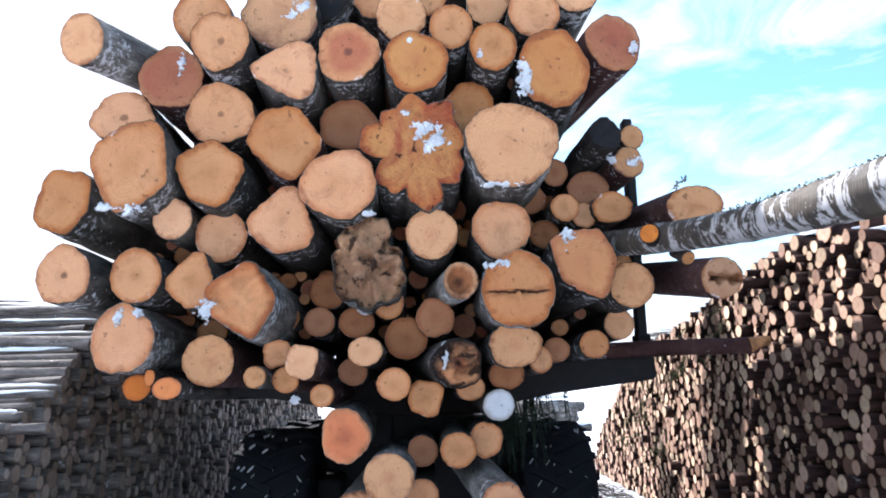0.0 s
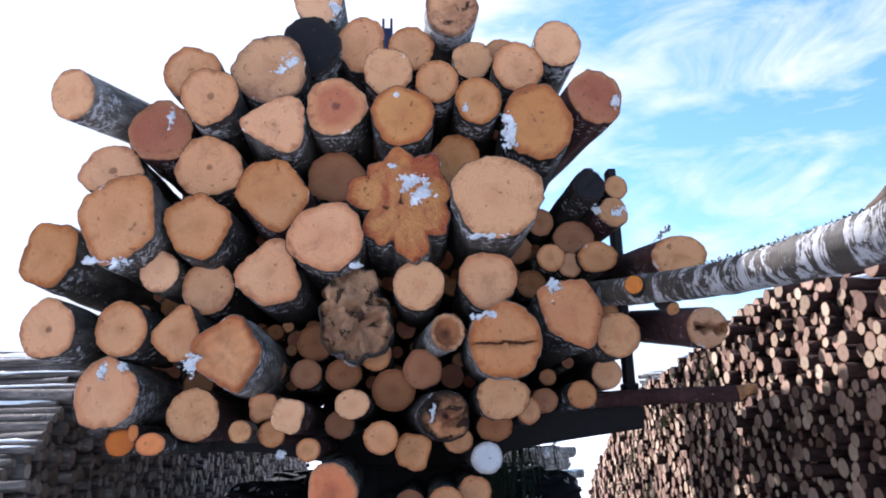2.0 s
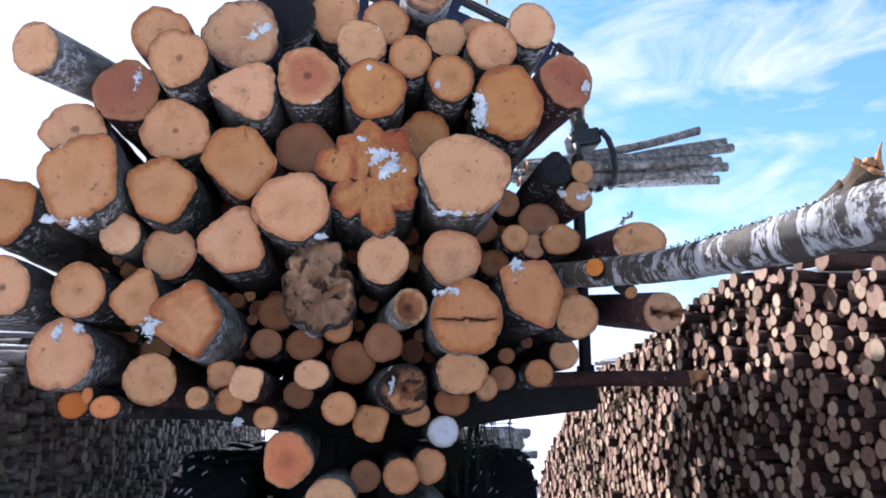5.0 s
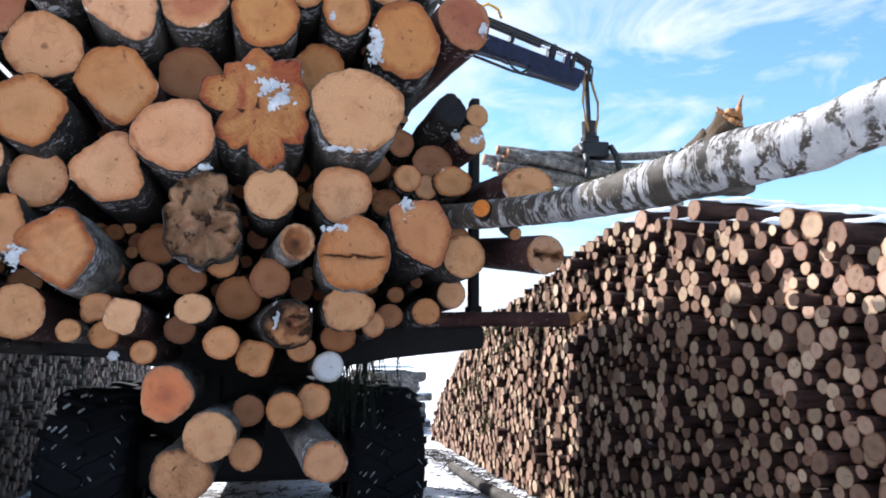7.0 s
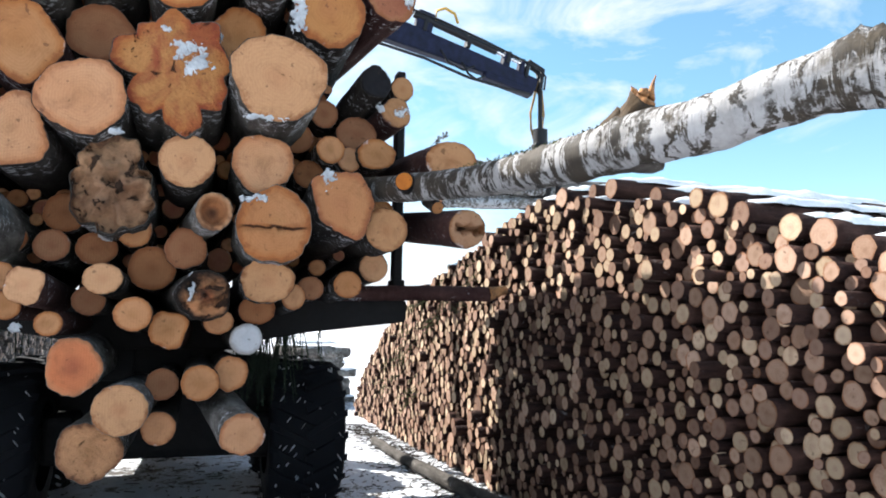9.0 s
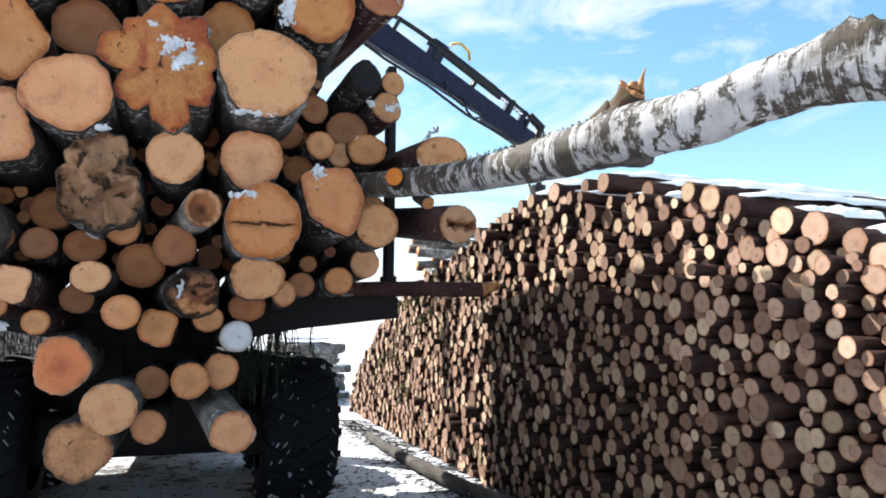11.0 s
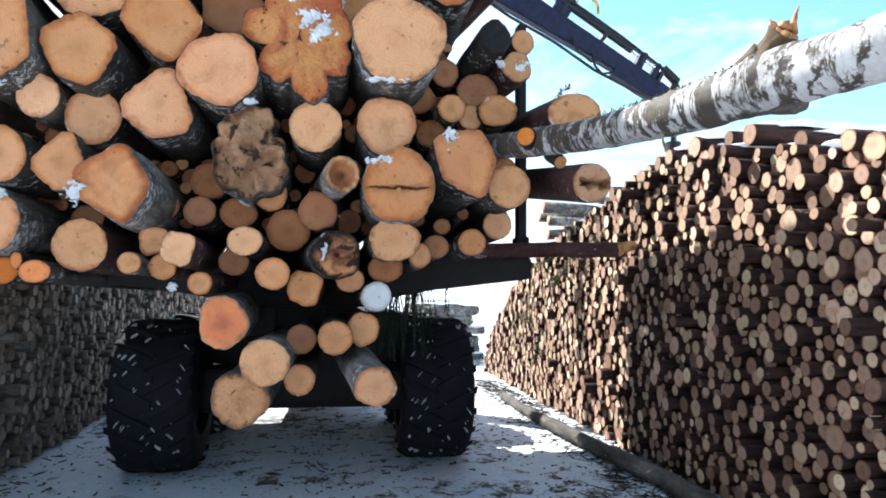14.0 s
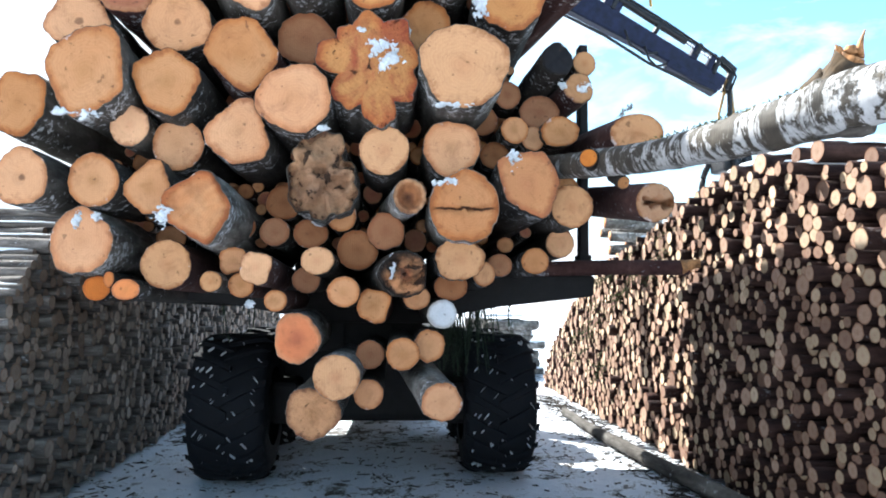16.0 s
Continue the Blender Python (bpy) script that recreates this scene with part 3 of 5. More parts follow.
load_log(-0.778, 4.65, 4.797, 0.181, 0.208, "r", "pale", 0, 4, skin=BARK_SILVER)
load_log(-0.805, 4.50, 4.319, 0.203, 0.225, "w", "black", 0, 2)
load_log(-0.459, 4.62, 4.396, 0.177, 0.219, "w", "tan", 0, 2)
load_log(-0.097, 4.60, 4.346, 0.169, 0.175, "w", "tan", 0, 2)
load_log(-0.256, 4.32, 4.014, 0.168, 0.183, "w", "pale")
load_log(0.199, 4.45, 4.572, 0.187, 0.204, "w", "knot", 0, 9, skin=BARK_SILVER)
load_log(0.344, 4.55, 4.223, 0.147, 0.145, "w", "pale", 0, 2)
load_log(0.572, 4.70, 4.362, 0.127, 0.113, "r", "tan", 0, 2)
load_log(0.639, 4.38, 4.074, 0.177, 0.187, "r", "tan")
load_log(0.935, 4.42, 4.270, 0.169, 0.175, "r", "pale", 0, 2)
load_log(-1.611, 4.45, 4.099, 0.197, 0.186, "w", "tan", 0, 2)
load_log(-1.387, 4.15, 3.763, 0.182, 0.199, "w", "holed")
load_log(-1.041, 4.30, 4.026, 0.252, 0.254, "w", "snowy")
load_log(0.073, 4.28, 3.915, 0.147, 0.159, "r", "tan")
load_log(0.338, 4.22, 3.743, 0.156, 0.167, "r", "tan")
load_log(-0.592, 4.22, 3.711, 0.202, 0.202, "w", "red")
load_log(-0.988, 4.20, 3.587, 0.227, 0.218, "heart", "holed")
load_log(-0.159, 4.15, 3.610, 0.202, 0.206, "w", "orange")
load_log(0.726, 4.25, 3.600, 0.232, 0.273, "w", "orange")
load_log(1.141, 4.30, 3.799, 0.192, 0.199, "w", "darkred", -9, 0)
load_log(-2.219, 4.10, 3.757, 0.157, 0.165, "r", "pale", 12, 9, skin=BARK_SILVER)
load_log(-1.740, 4.32, 3.597, 0.208, 0.215, "w", "darkred")
load_log(-2.059, 4.38, 3.353, 0.203, 0.175, "w", "holed")
load_log(-1.404, 4.28, 3.330, 0.219, 0.207, "w", "holed")
load_log(-0.989, 4.25, 3.120, 0.245, 0.251, "penta", "tan")
load_log(-1.873, 4.08, 2.927, 0.243, 0.287, "bell", "tan", skin=BARK_GREY)
load_log(-0.618, 4.50, 3.327, 0.201, 0.176, "w", "brown")
load_log(-0.183, 4.15, 3.020, 0.328, 0.363, "burl", "burled", skin=BARK_GREY)
load_log(0.191, 4.45, 3.412, 0.176, 0.188, "w", "tan")
load_log(0.412, 4.05, 3.026, 0.276, 0.271, "w", "pale", skin=BARK_GREY)
load_log(-1.417, 4.16, 2.901, 0.218, 0.221, "pentb", "tan")
load_log(-0.629, 4.10, 2.804, 0.231, 0.217, "w", "tan")
load_log(-2.305, 4.20, 2.749, 0.181, 0.215, "shield", "tan")
load_log(-1.678, 4.30, 2.655, 0.124, 0.130, "r", "pale")
load_log(-1.405, 4.40, 2.563, 0.162, 0.175, "r", "tan")
load_log(-0.990, 4.22, 2.622, 0.226, 0.228, "pear", "tan")
load_log(-0.467, 4.25, 2.352, 0.233, 0.281, "burl2", "rotten", skin=BARK_GREY)
load_log(-0.077, 4.20, 2.513, 0.158, 0.158, "r", "pale")
load_log(0.355, 4.30, 2.560, 0.188, 0.182, "w", "tan")
load_log(-2.213, 4.10, 2.283, 0.156, 0.178, "w", "holed")
load_log(-1.839, 4.20, 2.288, 0.154, 0.167, "r", "tan")
load_log(-1.522, 4.24, 2.263, 0.167, 0.185, "pear", "tan")
load_log(-1.165, 4.00, 2.111, 0.213, 0.230, "slab", "split", skin=BARK_SILVER)
load_log(-1.918, 4.25, 1.917, 0.188, 0.204, "w", "tan", skin=BARK_SILVER)
load_log(-1.436, 4.35, 1.785, 0.159, 0.155, "r", "pale")
load_log(0.085, 4.08, 2.206, 0.101, 0.112, "r", "hollow", -6, 2, skin=BARK_SILVER)
load_log(0.421, 4.08, 2.149, 0.214, 0.229, "w", "crack", skin=BARK_SILVER)
load_log(0.828, 4.18, 2.312, 0.212, 0.223, "wedge", "orange")
load_log(1.129, 4.25, 2.188, 0.142, 0.140, "r", "pale")
load_log(0.406, 4.22, 1.834, 0.157, 0.135, "w", "pale")
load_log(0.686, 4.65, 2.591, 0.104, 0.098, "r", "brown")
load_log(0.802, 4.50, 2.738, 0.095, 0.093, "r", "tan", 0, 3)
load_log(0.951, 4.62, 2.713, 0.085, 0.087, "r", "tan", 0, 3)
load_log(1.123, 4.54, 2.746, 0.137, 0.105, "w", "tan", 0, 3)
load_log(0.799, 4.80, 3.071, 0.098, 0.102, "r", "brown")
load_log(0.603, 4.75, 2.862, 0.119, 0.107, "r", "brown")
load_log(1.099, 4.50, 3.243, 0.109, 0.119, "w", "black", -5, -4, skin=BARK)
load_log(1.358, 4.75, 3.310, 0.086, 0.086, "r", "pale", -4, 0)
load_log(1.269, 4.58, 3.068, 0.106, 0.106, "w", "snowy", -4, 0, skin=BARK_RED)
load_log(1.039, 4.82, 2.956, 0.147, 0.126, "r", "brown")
load_log(1.563, 4.25, 2.669, 0.180, 0.133, "r", "pale", 0, 9, skin=BARK_RED)
load_log(1.603, 4.05, 2.193, 0.121, 0.124, "r", "cavity", 0, 8, skin=BARK_RED)
load_log(0.942, 4.50, 1.846, 0.093, 0.091, "r", "tan")
load_log(1.148, 4.65, 1.978, 0.101, 0.099, "r", "pale")
load_log(0.709, 4.55, 1.818, 0.086, 0.078, "r", "brown")
load_log(0.588, 4.45, 1.753, 0.077, 0.082, "r", "tan")
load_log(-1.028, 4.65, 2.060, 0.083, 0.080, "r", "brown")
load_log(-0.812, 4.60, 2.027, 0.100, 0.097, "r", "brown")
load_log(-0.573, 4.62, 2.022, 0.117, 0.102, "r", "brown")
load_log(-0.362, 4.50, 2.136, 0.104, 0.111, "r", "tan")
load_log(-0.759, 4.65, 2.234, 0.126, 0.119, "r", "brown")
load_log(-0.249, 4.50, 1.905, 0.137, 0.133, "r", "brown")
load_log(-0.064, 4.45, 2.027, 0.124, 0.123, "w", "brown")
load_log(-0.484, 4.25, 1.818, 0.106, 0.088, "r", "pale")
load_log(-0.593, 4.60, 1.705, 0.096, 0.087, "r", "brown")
load_log(-0.831, 4.10, 1.760, 0.095, 0.103, "square", "pale")
load_log(-1.032, 4.40, 1.819, 0.095, 0.090, "square", "tan")
load_log(-0.969, 4.35, 1.662, 0.083, 0.079, "r", "tan")
load_log(-1.131, 4.25, 1.680, 0.068, 0.064, "r", "pale")
load_log(-1.906, 4.48, 1.636, 0.088, 0.082, "r", "amber")
load_log(-1.628, 4.22, 1.625, 0.084, 0.066, "r", "amber")
load_log(-1.785, 4.36, 1.69, 0.032, 0.052, "w", "amber")
load_log(-0.312, 4.18, 1.623, 0.100, 0.097, "r", "tan")
load_log(-0.130, 4.28, 1.540, 0.109, 0.108, "square", "tan")
load_log(0.056, 4.10, 1.732, 0.151, 0.141, "w", "charred", -6, 2)
load_log(0.144, 4.42, 1.593, 0.089, 0.080, "r", "tan")
load_log(0.363, 4.35, 1.668, 0.109, 0.092, "r", "brown")
load_log(0.303, 4.30, 1.489, 0.096, 0.093, "r", "frosted")
load_log(-0.743, 4.30, 1.565, 0.072, 0.070, "r", "tan")
load_log(-0.606, 4.30, 1.332, 0.143, 0.161, "w", "rust", skin=BARK_SILVER)
load_log(-0.340, 4.10, 1.113, 0.141, 0.137, "r", "pale", skin=BARK_SILVER)
load_log(-0.486, 4.20, 0.888, 0.166, 0.159, "w", "knot")
load_log(-0.158, 4.40, 0.974, 0.098, 0.096, "r", "tan")
load_log(-0.155, 4.50, 1.217, 0.093, 0.096, "r", "brown")
load_log(0.058, 4.32, 1.235, 0.107, 0.106, "r", "tan")
load_log(0.230, 4.40, 1.284, 0.102, 0.105, "w", "tan")
load_log(0.293, 4.10, 0.966, 0.126, 0.118, "w", "tan", -7, 5, skin=BARK_SILVER)


def snow_patch(x, y, z, w, h):
    """A lump of blown snow sticking to the log nearest to that place."""
    log = min(LOAD, key=lambda e: ((e[0] - x) ** 2 + (e[2] - z) ** 2) ** 0.5 - 0.5 * e[3])
    rng = random.Random(int(abs(x * 911 + z * 577) * 100))
    bm = bmesh.new()
    n, seed = 44, rng.uniform(0, 99)
    verts = {}

    def depth_at(i, k):
        u, v = 3.2 * i / n - 1.6, 3.2 * k / n - 1.6
        q = Vector((u * w * 26 + seed, v * h * 26, 0))
        return 0.75 - (u * u + v * v) * 0.55 + 0.75 * noise.noise(q * 0.55) + 0.6 * noise.noise(q * 1.7) + 0.35 * noise.noise(q * 4.1)

    def corner(i, k):
        if (i, k) not in verts:
            d = depth_at(i, k)
            rise = 0.005 + 0.014 * min(1, max(0, d - 0.32)) + 0.003 * noise.noise((i * 1.3, k * 1.3, seed)) if d > 0.38 else -0.004
            verts[i, k] = bm.verts.new(((3.2 * i / n - 1.6) * w, -rise, (3.2 * k / n - 1.6) * h))
        return verts[i, k]

    for i in range(n):
        for k in range(n):
            if depth_at(i + 0.5, k + 0.5) > 0.34:
                bm.faces.new((corner(i, k), corner(i + 1, k), corner(i + 1, k + 1), corner(i, k + 1)))
    bmesh.ops.transform(bm, matrix=log[4].matrix_basis.inverted() @ Matrix.Translation((x, y - 0.006, z)), verts=bm.verts)
    tagged(part("snow_patch", bm, CRUST, log[4], "clinging snow"), kind="stuff")


snow_patch(-0.060, 4.15, 3.096, 0.081, 0.094)
snow_patch(-0.150, 4.15, 3.152, 0.047, 0.054)
snow_patch(0.049, 4.45, 3.377, 0.043, 0.036)
snow_patch(-0.226, 4.15, 3.266, 0.027, 0.020)
snow_patch(0.528, 4.25, 3.530, 0.055, 0.138)
snow_patch(-1.345, 4.00, 2.053, 0.058, 0.065)
snow_patch(-1.943, 4.25, 2.048, 0.028, 0.062)
snow_patch(-1.827, 4.25, 2.068, 0.034, 0.028)
snow_patch(-0.907, 4.30, 4.092, 0.056, 0.049)
snow_patch(-0.980, 4.30, 4.017, 0.049, 0.035)
snow_patch(-0.651, 4.65, 4.692, 0.053, 0.083)
snow_patch(-0.515, 4.62, 2.104, 0.060, 0.030)
snow_patch(1.271, 4.30, 3.748, 0.035, 0.056)
snow_patch(-1.981, 4.08, 2.680, 0.073, 0.026)
snow_patch(-1.811, 4.30, 2.765, 0.063, 0.028)
snow_patch(-1.833, 4.08, 2.660, 0.073, 0.033)
snow_patch(0.296, 4.08, 2.301, 0.079, 0.026)
snow_patch(0.742, 4.18, 2.473, 0.041, 0.068)
snow_patch(-0.014, 4.10, 1.762, 0.027, 0.086)
snow_patch(0.254, 4.22, 3.699, 0.024, 0.041)
snow_patch(-0.193, 4.15, 3.749, 0.027, 0.020)
snow_patch(0.346, 4.05, 2.771, 0.131, 0.020)
snow_patch(-0.432, 4.10, 2.623, 0.046, 0.020)
snow_patch(-1.673, 4.32, 3.685, 0.028, 0.077)
snow_patch(1.309, 4.58, 3.080, 0.052, 0.037)
snow_patch(-0.912, 4.35, 1.545, 0.035, 0.028)
snow_patch(1.154, 4.58, 3.102, 0.030, 0.037)


# stems deeper in the load, seen through the gaps
def fill_load():
    rng = random.Random(5)
    made = 0
    for _ in range(14000):
        x, z = rng.uniform(-2.0, 1.3), rng.uniform(1.95, 4.45)
        r = rng.uniform(0.035, 0.16)
        top = 4.5 - 0.75 * max(0, abs(x + 0.2) - 0.5) if x < 0.85 else 3.05
        if z + r > top:
            continue
        if any((x - p) ** 2 + (z - q) ** 2 < ((0.90 if r > 0.08 else 0.78) * (r + s)) ** 2 for p, _, q, s, _ in LOAD):
            continue
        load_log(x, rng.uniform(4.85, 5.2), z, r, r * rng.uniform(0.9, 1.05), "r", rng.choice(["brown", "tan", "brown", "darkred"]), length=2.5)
        made += 1
        if made > 160:
            break


fill_load()


# ---- birch stem that juts out of the load towards the road ----
def build_birch():
    """Crooked birch stem: middle line and half thickness from the load outwards."""
    thing = empty("birch_log")
    line = BIRCH_LINE
    bm = bmesh.new()
    n, m = 36, 200
    pts, radii = [], []
    spans = [(Vector(q[:3]) - Vector(p[:3])).length for p, q in zip(line, line[1:])]
    for i in range(m + 1):
        s = sum(spans) * i / m
        k = 0
        while k < len(spans) - 1 and s > spans[k]:
            s -= spans[k]
            k += 1
        t = min(1, s / spans[k])
        pts.append(Vector(line[k][:3]).lerp(Vector(line[k + 1][:3]), t))
        radii.append(line[k][3] * (1 - t) + line[k + 1][3] * t)
    for _ in range(60):
        pts = [pts[0]] + [(p + 2 * q + r) / 4 for p, q, r in zip(pts, pts[1:], pts[2:])] + [pts[-1]]
        radii = [radii[0]] + [(p + 2 * q + r) / 4 for p, q, r in zip(radii, radii[1:], radii[2:])] + [radii[-1]]
    knot = min(range(m), key=lambda i: abs(pts[i].y - KNOT_Y))
    crook = min(range(m), key=lambda i: abs(pts[i].y - CROOK_Y))
    rings = []
    along = 0
    for i, p in enumerate(pts):
        d = (pts[min(i + 1, m)] - pts[max(i - 1, 0)]).normalized()
        q = d.to_track_quat("Y", "Z").to_matrix()
        along += (p - pts[i - 1]).length if i else 0
        ring = []
        for k in range(n):
            t = 2 * math.pi * k / n
            u = Vector((math.cos(t), 0, math.sin(t)))
            r = radii[i] * (1 + 0.07 * noise.noise((u.x * 1.2, along * 3.5, u.z * 1.2)) + 0.06 * noise.noise((u.x * 3, along * 12, u.z * 3)) + 0.035 * noise.noise((u.x * 8, along * 30, u.z * 8)))
            up = max(0, u.z)
            r += 0.022 * math.exp(-((i - knot - 3) / 7.0) ** 2) * up + 0.035 * math.exp(-((i - crook) / 5.0) ** 2) * up * (1 + noise.noise((u.x * 9, along * 40, 3)))
            # mossy, scaly ridge before the branch
            if i < knot:
                r += 0.014 * up * max(0, noise.noise((u.x * 12, along * 45, u.z * 12)) + 0.25) * math.exp(-((i - knot) / 45.0) ** 2)
            ring.append(bm.verts.new(p + q @ (u * r)))
        rings.append(ring)
    for p, q in zip(rings, rings[1:]):
        for k in range(n):
            bm.faces.new((p[k], p[(k + 1) % n], q[(k + 1) % n], q[k]))
    bm.faces.new(rings[0])
    bm.faces.new(rings[-1][::-1])
    bmesh.ops.recalc_face_normals(bm, faces=bm.faces)
    # the bark's pattern runs along local y: lay the mesh along y
    axis = (pts[-1] - pts[0]).normalized().to_track_quat("Y", "Z").to_matrix().to_4x4()
    m4 = Matrix.Translation(pts[0]) @ axis
    bmesh.ops.transform(bm, matrix=m4.inverted(), verts=bm.verts)
    thing.matrix_basis = m4
    part("stem", bm, BIRCH, thing)
    return thing, pts, radii, m4


BIRCH_LINE = [
    (1.034, 4.574, 2.5, 0.081),
    (1.179, 4.054, 2.42, 0.084),
    (1.388, 3.301, 2.331, 0.084),
    (1.56, 2.712, 2.31, 0.097),
    (1.662, 2.356, 2.316, 0.106),
    (1.785, 2.047, 2.325, 0.108),
    (1.921, 1.781, 2.378, 0.103),
    (2.016, 1.639, 2.41, 0.112),
    (2.062, 1.541, 2.39, 0.118),
    (2.215, 1.258, 2.335, 0.113),
]
KNOT_Y, CROOK_Y = 2.36, 1.59
birch, birch_line, birch_radii, birch_m = build_birch()


def roughen(bm, amount, scale=30.0, cuts=2):
    bmesh.ops.subdivide_edges(bm, edges=list(bm.edges), cuts=cuts, use_grid_fill=True)
    for v in bm.verts:
        c = v.co * scale
        v.co += Vector((noise.noise(c), noise.noise(c + Vector((9, 0, 0))), noise.noise(c + Vector((0, 9, 0))))) * amount


def birch_details():
    inv = birch_m.inverted()
    # broken branch stub: a short bark sleeve, torn face, one long splinter
    p = min(birch_line, key=lambda q: abs(q.y - KNOT_Y))
    bm = bmesh.new()
    root, tip = p + Vector((-0.015, 0.035, 0.05)), p + Vector((0.035, -0.05, 0.175))
    rod(bm, root, tip, 0.066, 0.056, 18)
    rod(bm, p + Vector((-0.07, 0.11, 0.055)), p + Vector((-0.01, 0.02, 0.12)), 0.035, 0.05, 12)
    roughen(bm, 0.02, 24.0, 3)
    bmesh.ops.transform(bm, matrix=inv, verts=bm.verts)
    stub = part("branch_stub", bm, STUB_BARK, birch, "brown mossy broken branch stub")
    out = (tip - root).normalized()
    bm = bmesh.new()
    rod(bm, tip - out * 0.03, tip + out * 0.012, 0.046, 0.043, 16)
    rod(bm, tip + Vector((0.035, 0.01, 0.02)), tip + Vector((0.068, 0.01, 0.12)), 0.022, 0.003, 8)
    rod(bm, tip + Vector((-0.035, 0.01, 0.01)), tip + Vector((-0.045, 0.01, 0.06)), 0.02, 0.006, 8)
    rod(bm, tip + Vector((0.0, 0.01, 0.02)), tip + Vector((0.004, 0.01, 0.055)), 0.03, 0.012, 8)
    roughen(bm, 0.012, 40.0)
    bmesh.ops.transform(bm, matrix=inv, verts=bm.verts)
    part("splinter", bm, SPLINTER, stub, "torn orange wood")
    # broken branch pressed along the underside
    q0, q1 = (min(birch_line, key=lambda q: abs(q.y - (KNOT_Y + dy))) for dy in (0.07, -0.13))
    bm = bmesh.new()
    rod(bm, q0 + Vector((0, 0.0, -0.10)), q1 + Vector((0.0, 0.0, -0.112)), 0.014, 0.022, 12)
    roughen(bm, 0.022, 26.0, 3)
    bmesh.ops.transform(bm, matrix=inv, verts=bm.verts)
    part("broken_branch", bm, BARK, birch, "dark broken branch under the stem")
    # two sawn side branches near the load
    q = min(birch_line, key=lambda v: abs(v.y - 3.95))
    for name, a, b, r, tone, label in (("cut_branch", (-0.02, -0.03, 0.0), (-0.095, -0.15, 0.0), 0.056, "amber", "small orange cut of a side branch"),
                                       ("low_branch", (0.10, 0.0, -0.07), (0.12, -0.12, -0.135), 0.04, "tan", "small brown cut of a low side branch")):
        bm = bmesh.new()
        rod(bm, q + Vector(a), q + Vector(b), r * 1.12, r, 22)
        bmesh.ops.transform(bm, matrix=inv, verts=bm.verts)
        sleeve = part(name, bm, BARK, birch, label, smooth=False)
        bm = bmesh.new()
        d = (Vector(b) - Vector(a)).normalized()
        rod(bm, q + Vector(b), q + Vector(b) + d * 0.006, r * 0.9, r * 0.88, 22)
        bmesh.ops.transform(bm, matrix=inv, verts=bm.verts)
        part("sawn_end", bm, TONES[tone], sleeve, smooth=False)
    # moss and torn bark flakes along the upper side before the stub
    rng = random.Random(19)
    bm = bmesh.new()
    lo = min(range(len(birch_line)), key=lambda i: abs(birch_line[i].y - (KNOT_Y + 1.1)))
    hi = min(range(len(birch_line)), key=lambda i: abs(birch_line[i].y - KNOT_Y))
    for _ in range(900):
        f = rng.random() ** 0.6
        i = int(lo + (hi - lo) * f)
        a = rng.gauss(1.75, 0.4)
        side = (birch_line[i + 1] - birch_line[i]).normalized().cross(Vector((0, 0, 1)))
        c = birch_line[i] + (side * math.cos(a) + Vector((0, 0, 1)) * math.sin(a)) * (birch_radii[i] + rng.uniform(-0.004, 0.012))
        d = Vector((rng.uniform(-1, 1), rng.uniform(-1, 1), rng.uniform(-0.2, 1))).normalized() * rng.uniform(0.006, 0.02)
        w = d.cross(Vector((rng.uniform(-1, 1), 0.4, 0.2))).normalized() * rng.uniform(0.003, 0.008)
        bm.faces.new([bm.verts.new(v) for v in (c - w, c + w, c + d)])
    bmesh.ops.transform(bm, matrix=inv, verts=bm.verts)
    tagged(part("moss", bm, MOSS_NEEDLES, birch, "brown-green moss and bark flakes", smooth=False), kind="stuff")
    tagged(birch, "crooked white birch log with dark rings and broken branch stub", "log")


birch_details()


# ---- piles of pulpwood beside the road ----
def profile(points):
    def at(y):
        for (y0, h0), (y1, h1) in zip(points, points[1:]):
            if y0 <= y <= y1:
                return h0 + (h1 - h0) * (y - y0) / (y1 - y0)
        return 0
    return at


def drop_pack(y0, y1, height, rmin, rmax, seed, tries=16):
    """Round sections dropped one by one to the lowest free place until the pile's outline is full."""
    rng = random.Random(seed)
    Y, Z, R = np.zeros(4000), np.zeros(4000), np.zeros(4000)
    n = 0
    misses = 0
    while misses < 60 and n < 3900:
        r = rng.uniform(rmin, rmax) if rng.random() < 0.8 else rng.uniform(rmax * 0.8, rmax * 1.25)
        best = None
        for _ in range(tries):
            y = rng.uniform(y0, y1)
            near = np.abs(Y[:n] - y) < R[:n] + r
            z = r
            if near.any():
                z = max(r, float(np.max(Z[:n][near] + np.sqrt((R[:n][near] + r) ** 2 - (Y[:n][near] - y) ** 2))))
            over = z + r - height(y)
            if over < 0 and (best is None or z < best[1]):
                best = (y, z)
        if best is None:
            misses += 1
            continue
        misses = 0
        y, z = best
        step = r
        while step > 0.004:  # roll into the hollow
            moved = False
            for q in (y - step, y + step):
                near = np.abs(Y[:n] - q) < R[:n] + r
                h = r
                if near.any():
                    h = max(r, float(np.max(Z[:n][near] + np.sqrt((R[:n][near] + r) ** 2 - (Y[:n][near] - q) ** 2))))
                if h < z - 1e-4 and y0 < q < y1 and h > z - 2.5 * r:
                    y, z, moved = q, h, True
                    break
            if not moved:
                step *= 0.5
        best = (y, z)
        Y[n], Z[n], R[n] = best[0], best[1], r
        n += 1
    return [(Y[i], Z[i], R[i]) for i in range(n)]


